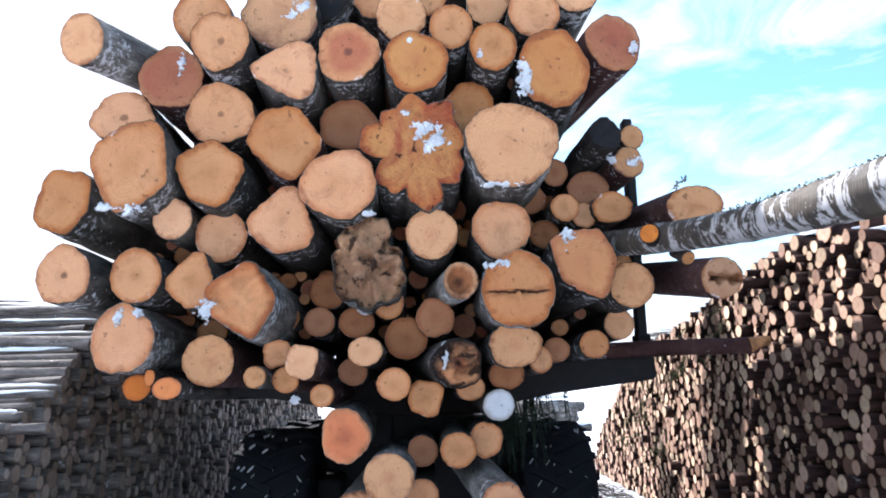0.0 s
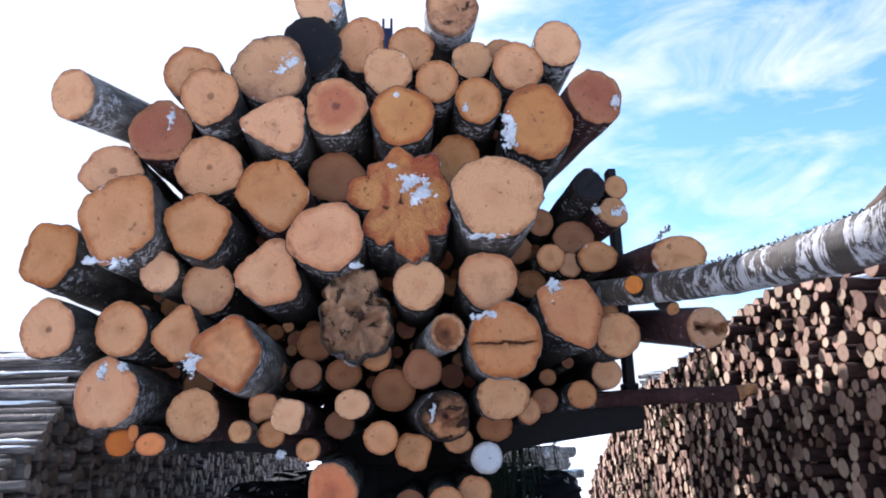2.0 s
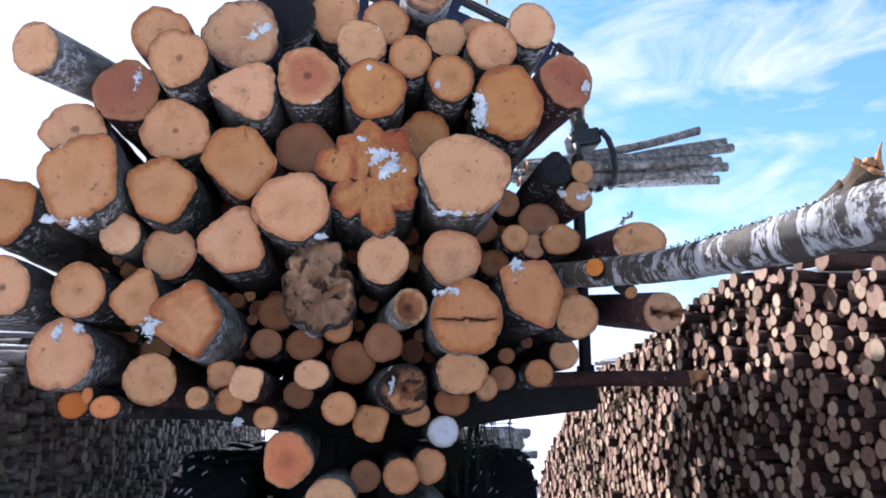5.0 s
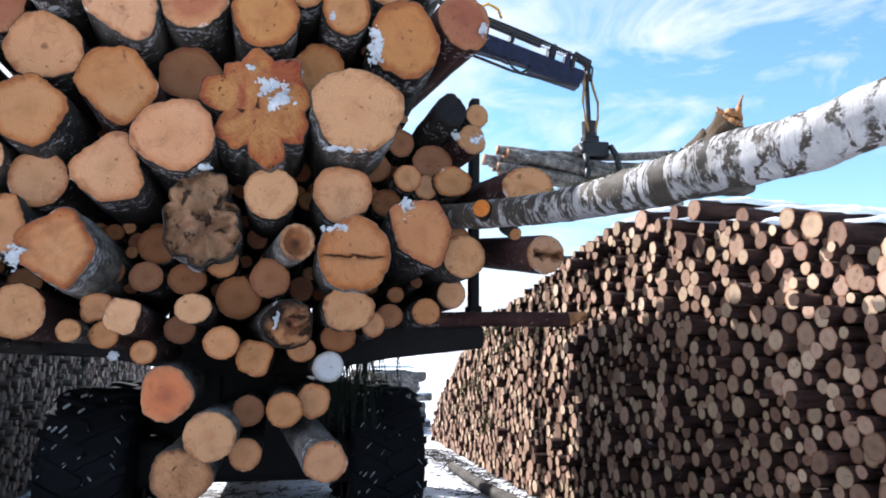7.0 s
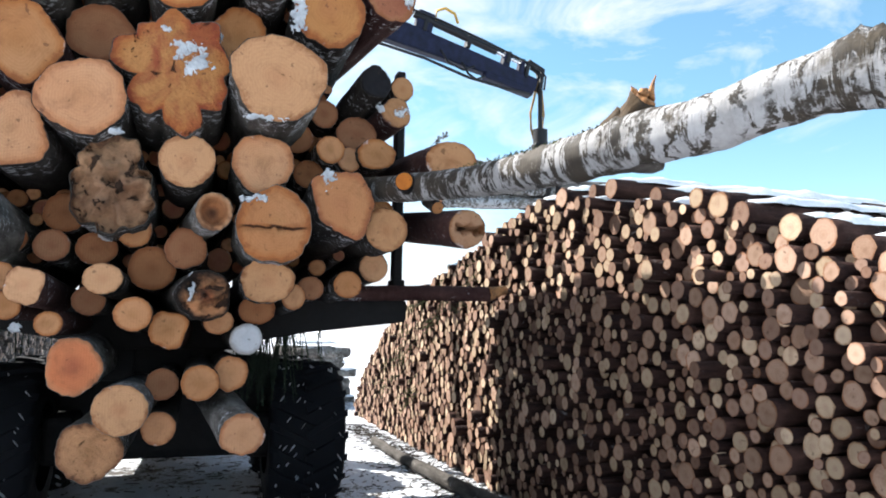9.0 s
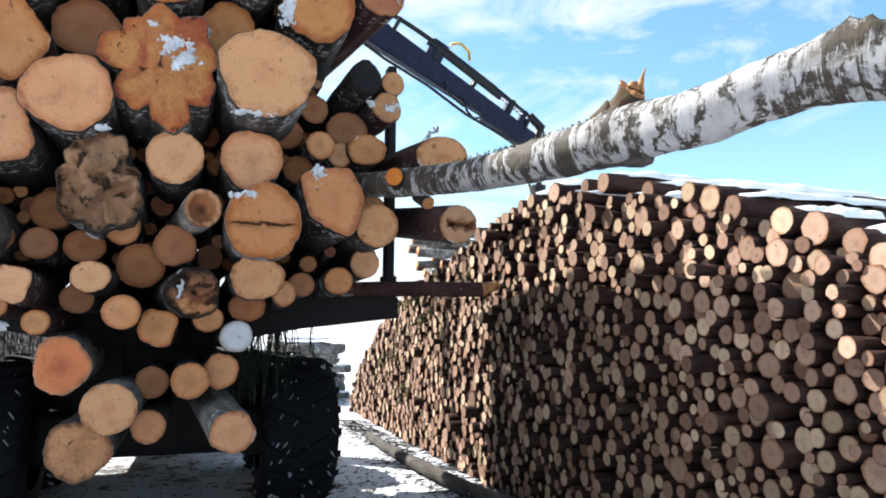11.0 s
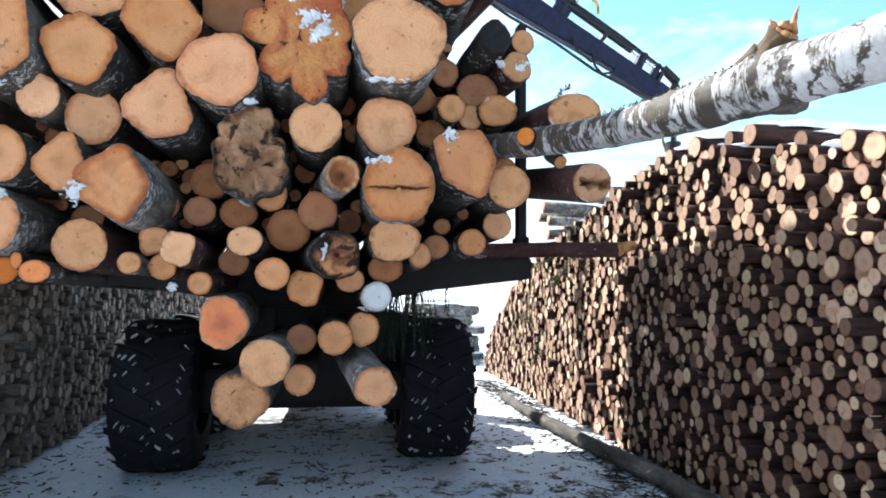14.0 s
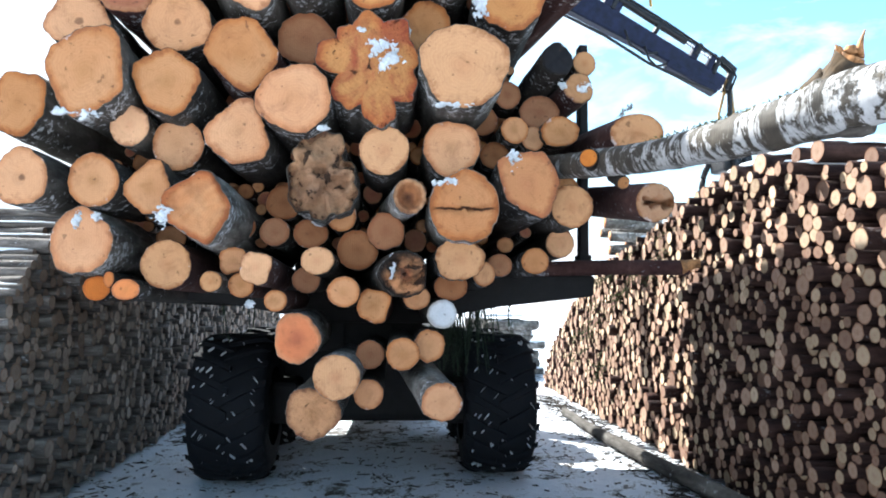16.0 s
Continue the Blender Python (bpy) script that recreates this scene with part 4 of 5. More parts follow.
def crest(height):
    """Stouter sticks thrown on top of the pile's near shoulder."""
    rng = random.Random(31)
    res, y = [], 1.9
    while y < 7.0:
        r = rng.uniform(0.055, 0.09)
        res.append((y, height(y) + r * rng.uniform(0.1, 0.7), r))
        y += rng.uniform(0.14, 0.5)
    return res


def stick_mesh(name, seed, materials, n=12, ends=(0.0, 0.02, 0.2, 0.4, 0.7, 1.0), bend=0.0):
    """A stick of unit radius and length along +x, its sawn end at x = 0."""
    rng = random.Random(seed)
    prof = [1 + 0.05 * math.sin(2 * 2 * math.pi * i / n + rng.random() * 6) + rng.uniform(-0.035, 0.035) for i in range(n)]
    tilt = rng.uniform(-0.03, 0.03)
    bm = bmesh.new()
    uv = bm.loops.layers.uv.new("disc")
    rows = []
    phase = rng.uniform(0, 6.28)
    for s in ends:
        swell = 1 + 0.08 * math.sin(9 * s + phase)
        dy, dz = bend * math.sin(4.5 * s + phase) - bend * math.sin(phase), 0.7 * bend * math.sin(6 * s + 2 * phase) - 0.7 * bend * math.sin(2 * phase)
        rows.append([bm.verts.new((s + (tilt * 0.02 * math.cos(2 * math.pi * i / n) if s == 0 else 0), swell * p * math.cos(2 * math.pi * i / n) + dy, swell * p * math.sin(2 * math.pi * i / n) + dz)) for i, p in enumerate(prof)])
    for a, b in zip(rows, rows[1:]):
        for i in range(n):
            f = bm.faces.new((a[i], b[i], b[(i + 1) % n], a[(i + 1) % n]))
            f.smooth = True
            for lp in f.loops:
                k = i if lp.vert in (a[i], b[i]) else i + 1
                lp[uv].uv = (lp.vert.co.x * 3.0, 0.42 * k / n + seed)
    cap = bm.faces.new(rows[0])
    cap.material_index = 1
    for i, lp in enumerate(cap.loops):
        k = rows[0].index(lp.vert)
        lp[uv].uv = (math.cos(2 * math.pi * k / n), math.sin(2 * math.pi * k / n))
    bmesh.ops.recalc_face_normals(bm, faces=bm.faces)
    me = bpy.data.meshes.new(name)
    bm.to_mesh(me)
    bm.free()
    for m in materials:
        me.materials.append(m)
    return me


def join_sticks(meshes, placed):
    """Many sticks as one mesh."""
    verts, faces, mats, uvs, smooth = [], [], [], [], []
    cache = {}
    for me in meshes:
        cache[me] = ([tuple(v.co) for v in me.vertices], [(tuple(p.vertices), p.material_index, [tuple(me.uv_layers[0].data[i].uv) for i in p.loop_indices]) for p in me.polygons])
    for me, mt in placed:
        vs, fs = cache[me]
        k = len(verts)
        verts += [tuple(mt @ Vector(v)) for v in vs]
        for idx, mi, u in fs:
            faces.append([k + i for i in idx])
            mats.append(mi)
            uvs += u if mi else [(p + k * 0.37, q) for p, q in u]
            smooth.append(mi == 0)
    out = bpy.data.meshes.new("logs")
    out.from_pydata(verts, [], faces)
    out.polygons.foreach_set("material_index", mats)
    out.polygons.foreach_set("use_smooth", smooth)
    lay = out.uv_layers.new(name="disc")
    lay.data.foreach_set("uv", [c for u in uvs for c in u])
    for m in meshes[0].materials:
        out.materials.append(m)
    out.update()
    return out


def snow_strip(bm, p, d, side, up, length, width, thick, seed, n=10):
    """A rounded ridge of snow along d with frayed ends."""
    rows = []
    for i in range(n + 1):
        t = i / n
        w = width * (0.75 + 0.5 * noise.noise((seed, t * 5, 0))) * min(1, 6 * t + 0.1, 6 * (1 - t) + 0.1)
        h = thick * (0.8 + 0.8 * noise.noise((seed, t * 7, 5))) * min(1, 5 * t + 0.1, 5 * (1 - t) + 0.1)
        c = p + d * (length * t)
        rows.append([bm.verts.new(c + side * (w * math.cos(a)) + up * (h * math.sin(a) + (-0.02 if a in (0, math.pi) else 0))) for a in (0, 0.6, 1.2, 1.95, 2.55, math.pi)])
    for a, b in zip(rows, rows[1:]):
        for k in range(5):
            bm.faces.new((a[k], a[k + 1], b[k + 1], b[k]))


def pile(name, label, logs, face_x, away, length, materials, seed, near, stick_out=0.1, thin=(0.75, 0.98), snow=(1.3, 0.042), askew=0.025, bend=0.15):
    """Sticks laid across the road's direction, ends at face_x, bodies towards away (+1 or -1). near: stretch of y for single parts."""
    rng = random.Random(seed)
    thing = empty(name)
    meshes = [stick_mesh(name + "_stick", seed + i, materials[i % len(materials)], bend=bend) for i in range(6)]
    groups = {}
    order = sorted(range(len(logs)), key=lambda i: abs(logs[i][0] - near))
    first = set(order[:290])
    top = []
    for i, (y, z, r) in enumerate(logs):
        x = face_x + rng.gauss(0, stick_out if y < 6.5 else 0.6 * stick_out) * away
        if rng.random() < 0.03 and z > 0.4:
            x -= away * rng.uniform(0.03, 0.14)
        ln = length * rng.uniform(0.92, 1.06)
        w = r * (rng.uniform(*thin) + (0.05 if y < 3.6 else 0) if y < 6.5 else rng.uniform(0.9, 1.0))
        mt = Matrix.Translation((x, y, z)) @ Euler((0, rng.uniform(-0.5, 0.5) * askew, rng.uniform(-1, 1) * askew + (math.pi if away < 0 else 0))).to_matrix().to_4x4() @ Euler((rng.uniform(0, 6.28), 0, 0)).to_matrix().to_4x4() @ Matrix.Diagonal((ln, w, w * rng.uniform(0.88, 1.0), 1))
        k = rng.randrange(6)
        if i in first:
            ob = new("log", meshes[k])
            ob.parent = thing
            ob.matrix_basis = mt
        else:
            groups.setdefault(k % len(materials), []).append((meshes[k], mt))
        if not any(abs(y2 - y) < 0.8 * (r + r2) and z2 > z for y2, z2, r2 in logs):
            top.append((x, y, z, r, ln))
    for k, placed in groups.items():
        ms = [m for i, m in enumerate(meshes) if i % len(materials) == k]
        ob = new("stacked_wood", join_sticks(ms, placed))
        ob.parent = thing
        ob["kind"] = "stuff"
    bm = bmesh.new()
    for j, (x, y, z, r, ln) in enumerate(top):
        s = 0.05
        while s < ln - 0.3:
            seg = rng.uniform(0.3, 1.3)
            if rng.random() < 0.85:
                snow_strip(bm, Vector((x + away * s, y, z + r * 0.9)), Vector((away, 0, 0)), Vector((0, 1, 0)), Vector((0, 0, 1)), min(seg, ln - s), r * snow[0], snow[1], seed + j * 3.7 + s)
            s += seg + rng.uniform(0.02, 0.25)
    if bm.verts:
        bmesh.ops.recalc_face_normals(bm, faces=bm.faces)
        tagged(part("snow_cover", bm, SNOW, thing, "patchy snow on the top logs"), kind="stuff")
    tagged(thing, label, "log pile")
    return thing


PULP = [[BARK_PULP, wood_end("pulp_end_warm", (0.42, 0.27, 0.19), (0.51, 0.345, 0.255), (0.42, 0.25, 0.17), rings=10, island=True)],
        [BARK_PULP, wood_end("pulp_end_pale", (0.54, 0.38, 0.28), (0.63, 0.49, 0.345), (0.54, 0.37, 0.24), rings=10, island=True)],
        [BARK_PULP, wood_end("pulp_end_brown", (0.27, 0.16, 0.115), (0.33, 0.21, 0.155), (0.26, 0.15, 0.11), rings=10, island=True)]]
OLD = [[BARK_LEFT, wood_end("old_end_grey", (0.40, 0.32, 0.27), (0.47, 0.385, 0.33), (0.34, 0.265, 0.215), rings=10, island=True)],
       [BARK_LEFT, wood_end("old_end_brown", (0.28, 0.205, 0.16), (0.33, 0.25, 0.20), (0.25, 0.18, 0.135), rings=10, island=True)]]
right_profile = profile([(-1.5, 0.9), (0.5, 1.5), (2.2, 1.85), (3.4, 2.35), (4.9, 2.68), (6.4, 2.55), (7.4, 2.4), (9.4, 2.1), (11.0, 1.55), (12.4, 0.8), (13.1, 0.15)])
left_profile = profile([(3.2, 0.9), (4.2, 1.35), (4.7, 1.6), (5.2, 1.95), (5.7, 2.3), (6.3, 2.42), (9.0, 2.45), (15.0, 2.4), (17.0, 0.2)])
pile("log_pile", "tall roadside pulpwood pile, sawn ends out, patchy snow on top",
     drop_pack(-1.5, 13.1, right_profile, 0.030, 0.064, 3) + crest(right_profile), 2.84, 1, 3.0, PULP, 11, 4.2, 0.04)
pile("log_pile", "weathered pile of logs with snow on top, ends towards the road",
     drop_pack(3.2, 17.0, left_profile, 0.028, 0.060, 8), -2.62, -1, 3.2, OLD, 47, 5.5, 0.045, (0.85, 1.0), (0.6, 0.012), 0.06, 0.45)


# stem lying on the snow along the pile's foot
def fallen_pole():
    thing = empty("fallen_log")
    bm = bmesh.new()
    n, m = 16, 40
    a, b = Vector((2.60, 4.4, 0.07)), Vector((2.33, 9.5, 0.055))
    rings = []
    for i in range(m + 1):
        p = a.lerp(b, i / m) + Vector((0.03 * math.sin(i * 0.2), 0, 0.01 * math.sin(i * 0.35)))
        rings.append([bm.verts.new(p + Vector((math.cos(2 * math.pi * k / n), 0, math.sin(2 * math.pi * k / n))) * (0.078 - 0.02 * i / m) * (1 + 0.12 * noise.noise((k * 0.9, i * 0.5, 2)))) for k in range(n)])
    for p, q in zip(rings, rings[1:]):
        for k in range(n):
            bm.faces.new((p[k], p[(k + 1) % n], q[(k + 1) % n], q[k]))
    bm.faces.new(rings[0][::-1])
    bm.faces.new(rings[-1])
    bmesh.ops.recalc_face_normals(bm, faces=bm.faces)
    part("stem", bm, BARK_GREY, thing)
    tagged(thing, "long thin grey log lying on the snow at the pile's foot", "log")


fallen_pole()


# ---- forwarder: wheels, frame, bunk ----
def tyre_mesh(r=0.635, w=0.64):
    bm = bmesh.new()
    prof = [(-0.5, 0.55), (-0.5, 0.72), (-0.49, 0.86), (-0.44, 0.94), (-0.3, 0.962), (0, 0.968), (0.3, 0.962), (0.44, 0.94), (0.49, 0.86), (0.5, 0.72), (0.5, 0.55)]
    n = 48
    rings = []
    for i in range(n):
        t = 2 * math.pi * i / n
        rings.append([bm.verts.new((px * w, pr * r * math.cos(t), pr * r * math.sin(t))) for px, pr in prof])
    for i in range(n):
        p, q = rings[i], rings[(i + 1) % n]
        for k in range(len(prof) - 1):
            bm.faces.new((p[k], p[k + 1], q[k + 1], q[k]))
    bmesh.ops.recalc_face_normals(bm, faces=bm.faces)
    return bm


def lug_mesh(sign, r=0.635, w=0.64):
    """One slanting tread bar from the shoulder to past the middle."""
    bm = bmesh.new()
    rows = []
    for i in range(6):
        s = i / 5
        x = sign * w * (0.51 - 0.56 * s)
        t = 0.30 * (1 - s)
        rr = r * (0.90 + 0.10 * min(1, s * 4))
        half = 0.055
        ring = []
        for dt, h in ((-half, r * 0.93), (-half * 0.75, rr + 0.012), (half * 0.75, rr + 0.012), (half, r * 0.93)):
            a = t + dt - 0.15
            ring.append(bm.verts.new((x, -h * math.cos(a), h * math.sin(a))))
        rows.append(ring)
    for p, q in zip(rows, rows[1:]):
        for k in range(3):
            bm.faces.new((p[k], p[k + 1], q[k + 1], q[k]))
    bm.faces.new(rows[0])
    bm.faces.new(rows[-1][::-1])
    bmesh.ops.recalc_face_normals(bm, faces=bm.faces)
    return bm


def build_wheel(parent):
    rng = random.Random(4)
    wheel = part("wheel", tyre_mesh(), RUBBER, parent, "large black off-road wheel with snow in its tread")
    lugs = [part("tread_bar", lug_mesh(s), RUBBER, wheel, smooth=False) for s in (1, -1)]
    for side in (0, 1):
        for i in range(1, 20):
            ob = new("tread_bar", lugs[side].data)
            ob.parent = wheel
            ob.matrix_basis = pose(0, 0, 0, 360 / 20 * i + (9 if side else 0))
        if side:
            lugs[1].matrix_basis = pose(0, 0, 0, 9)
    bm = bmesh.new()
    rod(bm, (-0.24, 0, 0), (0.24, 0, 0), 0.34, seg=32)
    rod(bm, (-0.28, 0, 0), (0.28, 0, 0), 0.13, seg=16)
    part("rim", bm, STEEL_DARK, wheel, smooth=False)
    bm = bmesh.new()
    for _ in range(90):
        t, x = rng.uniform(0, 6.28), rng.uniform(-0.29, 0.29)
        p = Vector((x, -0.628 * math.cos(t), 0.628 * math.sin(t)))
        up = Vector((0, -math.cos(t), math.sin(t)))
        fwd = Vector((-(1 if x > 0 else -1) * 0.8, math.sin(t), math.cos(t))).normalized()
        snow_strip(bm, p, fwd, up.cross(fwd), up, rng.uniform(0.015, 0.075), rng.uniform(0.0015, 0.005), 0.007, rng.uniform(0, 99), 5)
    bmesh.ops.recalc_face_normals(bm, faces=bm.faces)
    tagged(part("packed_snow", bm, CRUST, wheel, "snow packed in the tread"), kind="stuff")
    return wheel


def build_forwarder():
    thing = empty("forwarder")
    w = build_wheel(thing)
    w.matrix_basis = pose(-1.39, 6.36, 0.62)
    for x, y, turn in ((0.96, 6.6, 40), (-1.39, 7.9, 75), (0.96, 8.1, 110)):
        copy_thing(w, pose(x, y, 0.62, turn))
    bm = bmesh.new()
    box(bm, -0.62, 5.35, 1.18, -0.38, 10.5, 1.45, 0.02)
    box(bm, -0.02, 5.35, 1.18, 0.22, 10.5, 1.45, 0.02)
    box(bm, -0.62, 5.4, 1.2, 0.22, 5.55, 1.43, 0.01)
    part("chassis", bm, STEEL_DARK, thing, smooth=False)
    for x in (-1.02, 0.60):
        bm = bmesh.new()
        box(bm, x - 0.12, 6.5, 0.42, x + 0.12, 8.35, 0.82, 0.05)
        part("bogie_beam", bm, STEEL_DARK, thing, smooth=False)
    bm = bmesh.new()
    # axle box, oversized to keep sun off the ground and cover bright slits
    box(bm, -1.20, 7.0, 0.36, 0.77, 8.6, 1.3, 0.08)
    # unseen belly box, added only to block sun from under the machine
    box(bm, -0.95, 8.5, 0.50, 0.55, 11.2, 1.3, 0.08)
    # added plate that closes a bright gap below the load
    box(bm, -1.05, 7.55, 0.7, -0.2, 7.7, 1.75, 0.03)
    rod(bm, (-0.2, 7.1, 0.62), (-0.2, 7.75, 0.62), 0.26, seg=20)
    part("axle", bm, STEEL_DARK, thing, smooth=False)
    bm = bmesh.new()
    for z in (1.75, 2.35, 2.95, 3.55):
        box(bm, -1.85, 7.72, z, 1.4, 7.80, z + 0.1, 0.01)
    for i in range(14):
        x = -1.85 + 3.17 * i / 13
        box(bm, x, 7.73, 1.72, x + 0.2, 7.79, 3.66, 0.01)
    part("headboard", bm, STEEL_DARK, thing, "dark steel load guard", smooth=False)
    for y in (5.25, 7.2):
        bm = bmesh.new()
        rows = [[bm.verts.new((x, yy, zz)) for yy, zz in ((y, lo), (y + 0.16, lo), (y + 0.16, hi), (y, hi))] for x, lo, hi in ((-1.95, 1.60, 1.73), (-1.2, 1.53, 1.71), (-0.7, 1.44, 1.68), (0.3, 1.44, 1.68), (0.8, 1.53, 1.79), (1.56, 1.62, 1.79))]
        for p, q in zip(rows, rows[1:]):
            for k in range(4):
                bm.faces.new((p[k], q[k], q[(k + 1) % 4], p[(k + 1) % 4]))
        bm.faces.new(rows[0])
        bm.faces.new(rows[-1][::-1])
        bmesh.ops.recalc_face_normals(bm, faces=bm.faces)
        bmesh.ops.bevel(bm, geom=list(bm.edges), offset=0.012, segments=2, affect="EDGES")
        box(bm, -0.8, y + 0.02, 1.40, 0.4, y + 0.14, 1.625, 0.02)
        bunk = part("bunk", bm, STEEL_DARK, thing, "dark steel cross bunk", smooth=False)
        for x in (-1.88, 1.50):
            bm = bmesh.new()
            box(bm, x - 0.036, y + 0.04, 1.7, x + 0.036, y + 0.16, 3.66, 0.015)
            box(bm, x - 0.05, y + 0.02, 1.68, x + 0.05, y + 0.18, 1.95, 0.01)
            part("stake", bm, STEEL_DARK, bunk, "dark steel stake", smooth=False)
    tagged(thing, "dark log forwarder seen from behind, loaded high with logs", "forwarder")


build_forwarder()


# thin pole that sticks out sideways over the bunk
def side_pole():
    thing = empty("thin_log")
    bm = bmesh.new()
    n, m = 14, 24
    a, b = Vector((0.55, 5.36, 1.80)), Vector((2.20, 4.98, 1.84))
    rings = []
    for i in range(m + 1):
        t = i / m
        p = a.lerp(b, t) + Vector((0, 0, 0.015 * math.sin(math.pi * t)))
        rings.append([bm.verts.new(p + Vector((0, math.cos(2 * math.pi * k / n), math.sin(2 * math.pi * k / n))) * 0.058 * (1 + 0.12 * noise.noise((k * 0.8, i * 0.6, 9)))) for k in range(n)])
    for p, q in zip(rings, rings[1:]):
        for k in range(n):
            bm.faces.new((p[k], p[(k + 1) % n], q[(k + 1) % n], q[k]))
    bmesh.ops.recalc_face_normals(bm, faces=bm.faces)
    part("bark", bm, BARK_RED, thing)
    bm = bmesh.new()
    bm.faces.new([bm.verts.new(v) for v in [b + Vector((0.002, 0.056 * math.cos(2 * math.pi * k / n), 0.056 * math.sin(2 * math.pi * k / n))) for k in range(n)]])
    part("sawn_end", bm, TONES["tan"], thing, smooth=False)
    bm = bmesh.new()
    rod(bm, b + Vector((-0.05, -0.02, 0.0)), b + Vector((0.07, -0.05, 0.03)), 0.056, 0.03, 12)
    roughen(bm, 0.025, 22.0)
    part("torn_tip", bm, SPLINTER, thing, "pale torn tip")
    tagged(thing, "thin reddish log lying crosswise on the bunk, sticking out", "log")


side_pole()


# torn spruce twigs hanging from the load
def hanging_twigs(x, y, z, drop, width, count, seed):
    thing = empty("spruce_twigs", pose(x, y, z))
    rng = random.Random(seed)
    bm = bmesh.new()
    for _ in range(count):
        p = Vector((rng.uniform(-width, width), rng.uniform(-0.08, 0.08), rng.uniform(-0.1, 0.08)))
        ln = drop * rng.uniform(0.4, 1.0)
        q = p + Vector((rng.uniform(-0.22, 0.22) * ln, rng.uniform(-0.1, 0.1), -ln))
        rod(bm, p, q, 0.004, 0.002, 5)
        for k in range(int(ln / 0.018)):
            c0 = p.lerp(q, k * 0.018 / ln)
            d = Vector((rng.uniform(-1, 1), rng.uniform(-1, 1), rng.uniform(-0.9, 0.1))).normalized() * rng.uniform(0.02, 0.05)
            s = d.cross(Vector((0, 0, 1))).normalized() * 0.006
            bm.faces.new([bm.verts.new(v) for v in (c0 - s, c0 + s, c0 + d)])
    tagged(part("needles", bm, NEEDLES, thing, smooth=False), kind="stuff")
    tagged(thing, "dark torn spruce twigs hanging under the load", "twigs")


hanging_twigs(0.50, 5.35, 1.58, 0.6, 0.20, 80, 3)
hanging_twigs(0.78, 5.5, 1.60, 0.35, 0.16, 26, 13)
hanging_twigs(-1.1, 5.35, 1.62, 0.3, 0.3, 9, 6)


def sprig(bm, p, d, size, rng, leaves=True):
    """One bent twig with side shoots and torn leaf tufts."""
    p, d = Vector(p), Vector(d).normalized()
    pts = [p]
    for _ in range(5):
        d = (d + Vector((rng.uniform(-0.35, 0.35), rng.uniform(-0.35, 0.35), rng.uniform(-0.25, 0.25)))).normalized()
        pts.append(pts[-1] + d * size / 5)
    tube(bm, [tuple(q) for q in pts], 0.0025, 5)
    for q in pts[2:]:
        for _ in range(3):
            e = (d + Vector((rng.uniform(-1, 1), rng.uniform(-1, 1), rng.uniform(-0.6, 0.8)))).normalized() * size * rng.uniform(0.12, 0.3)
            rod(bm, q, q + e, 0.0016, 0.001, 4)
            if leaves:
                for _ in range(4):
                    o = q + e * rng.uniform(0.4, 1.1)
                    u = Vector((rng.uniform(-1, 1), rng.uniform(-1, 1), rng.uniform(-1, 1))).normalized() * rng.uniform(0.008, 0.02)
                    w = u.cross(Vector((0.3, 0.5, 0.8))).normalized() * 0.006
                    bm.faces.new([bm.verts.new(v) for v in (o - u, o + w, o + u, o - w)])


def twig(x, y, z, d, size, seed, label, material, count=1, spread=0.0, leaves=True):
    thing = empty("twig", pose(x, y, z))
    rng = random.Random(seed)
    bm = bmesh.new()
    for _ in range(count):
        sprig(bm, (rng.uniform(-0.03, 0.03), rng.uniform(-spread, spread), rng.uniform(-spread, spread)), d, size * rng.uniform(0.6, 1.1), rng, leaves)
    part("shoot", bm, material, thing, smooth=False)
    tagged(thing, label, "twig")


twig(1.52, 4.55, 2.82, (0.25, 0.0, 1.0), 0.16, 3, "thin bare twig sticking up from a log", DRY_TWIG)
for k, (y, z) in enumerate(((8.5, 2.0), (8.0, 1.7), (9.1, 1.6), (7.7, 2.1), (6.9, 2.2), (9.6, 1.2), (8.9, 0.9), (10.3, 1.0))):
    twig(2.80, y, z, (-0.5, 0.2, -0.6), 0.34, 20 + k, "withered green-brown branch caught among the pile's ends", MOSS_NEEDLES, 5, 0.16)
for k, (x, y, z) in enumerate(((3.5, 3.7, 2.40), (3.6, 3.35, 2.27), (3.9, 3.0, 2.12))):
    twig(x, y, z, (-0.2, -0.6, 0.3), 0.10, 40 + k, "small dark twig lying on the snowy pile", TWIG, 3, 0.06)


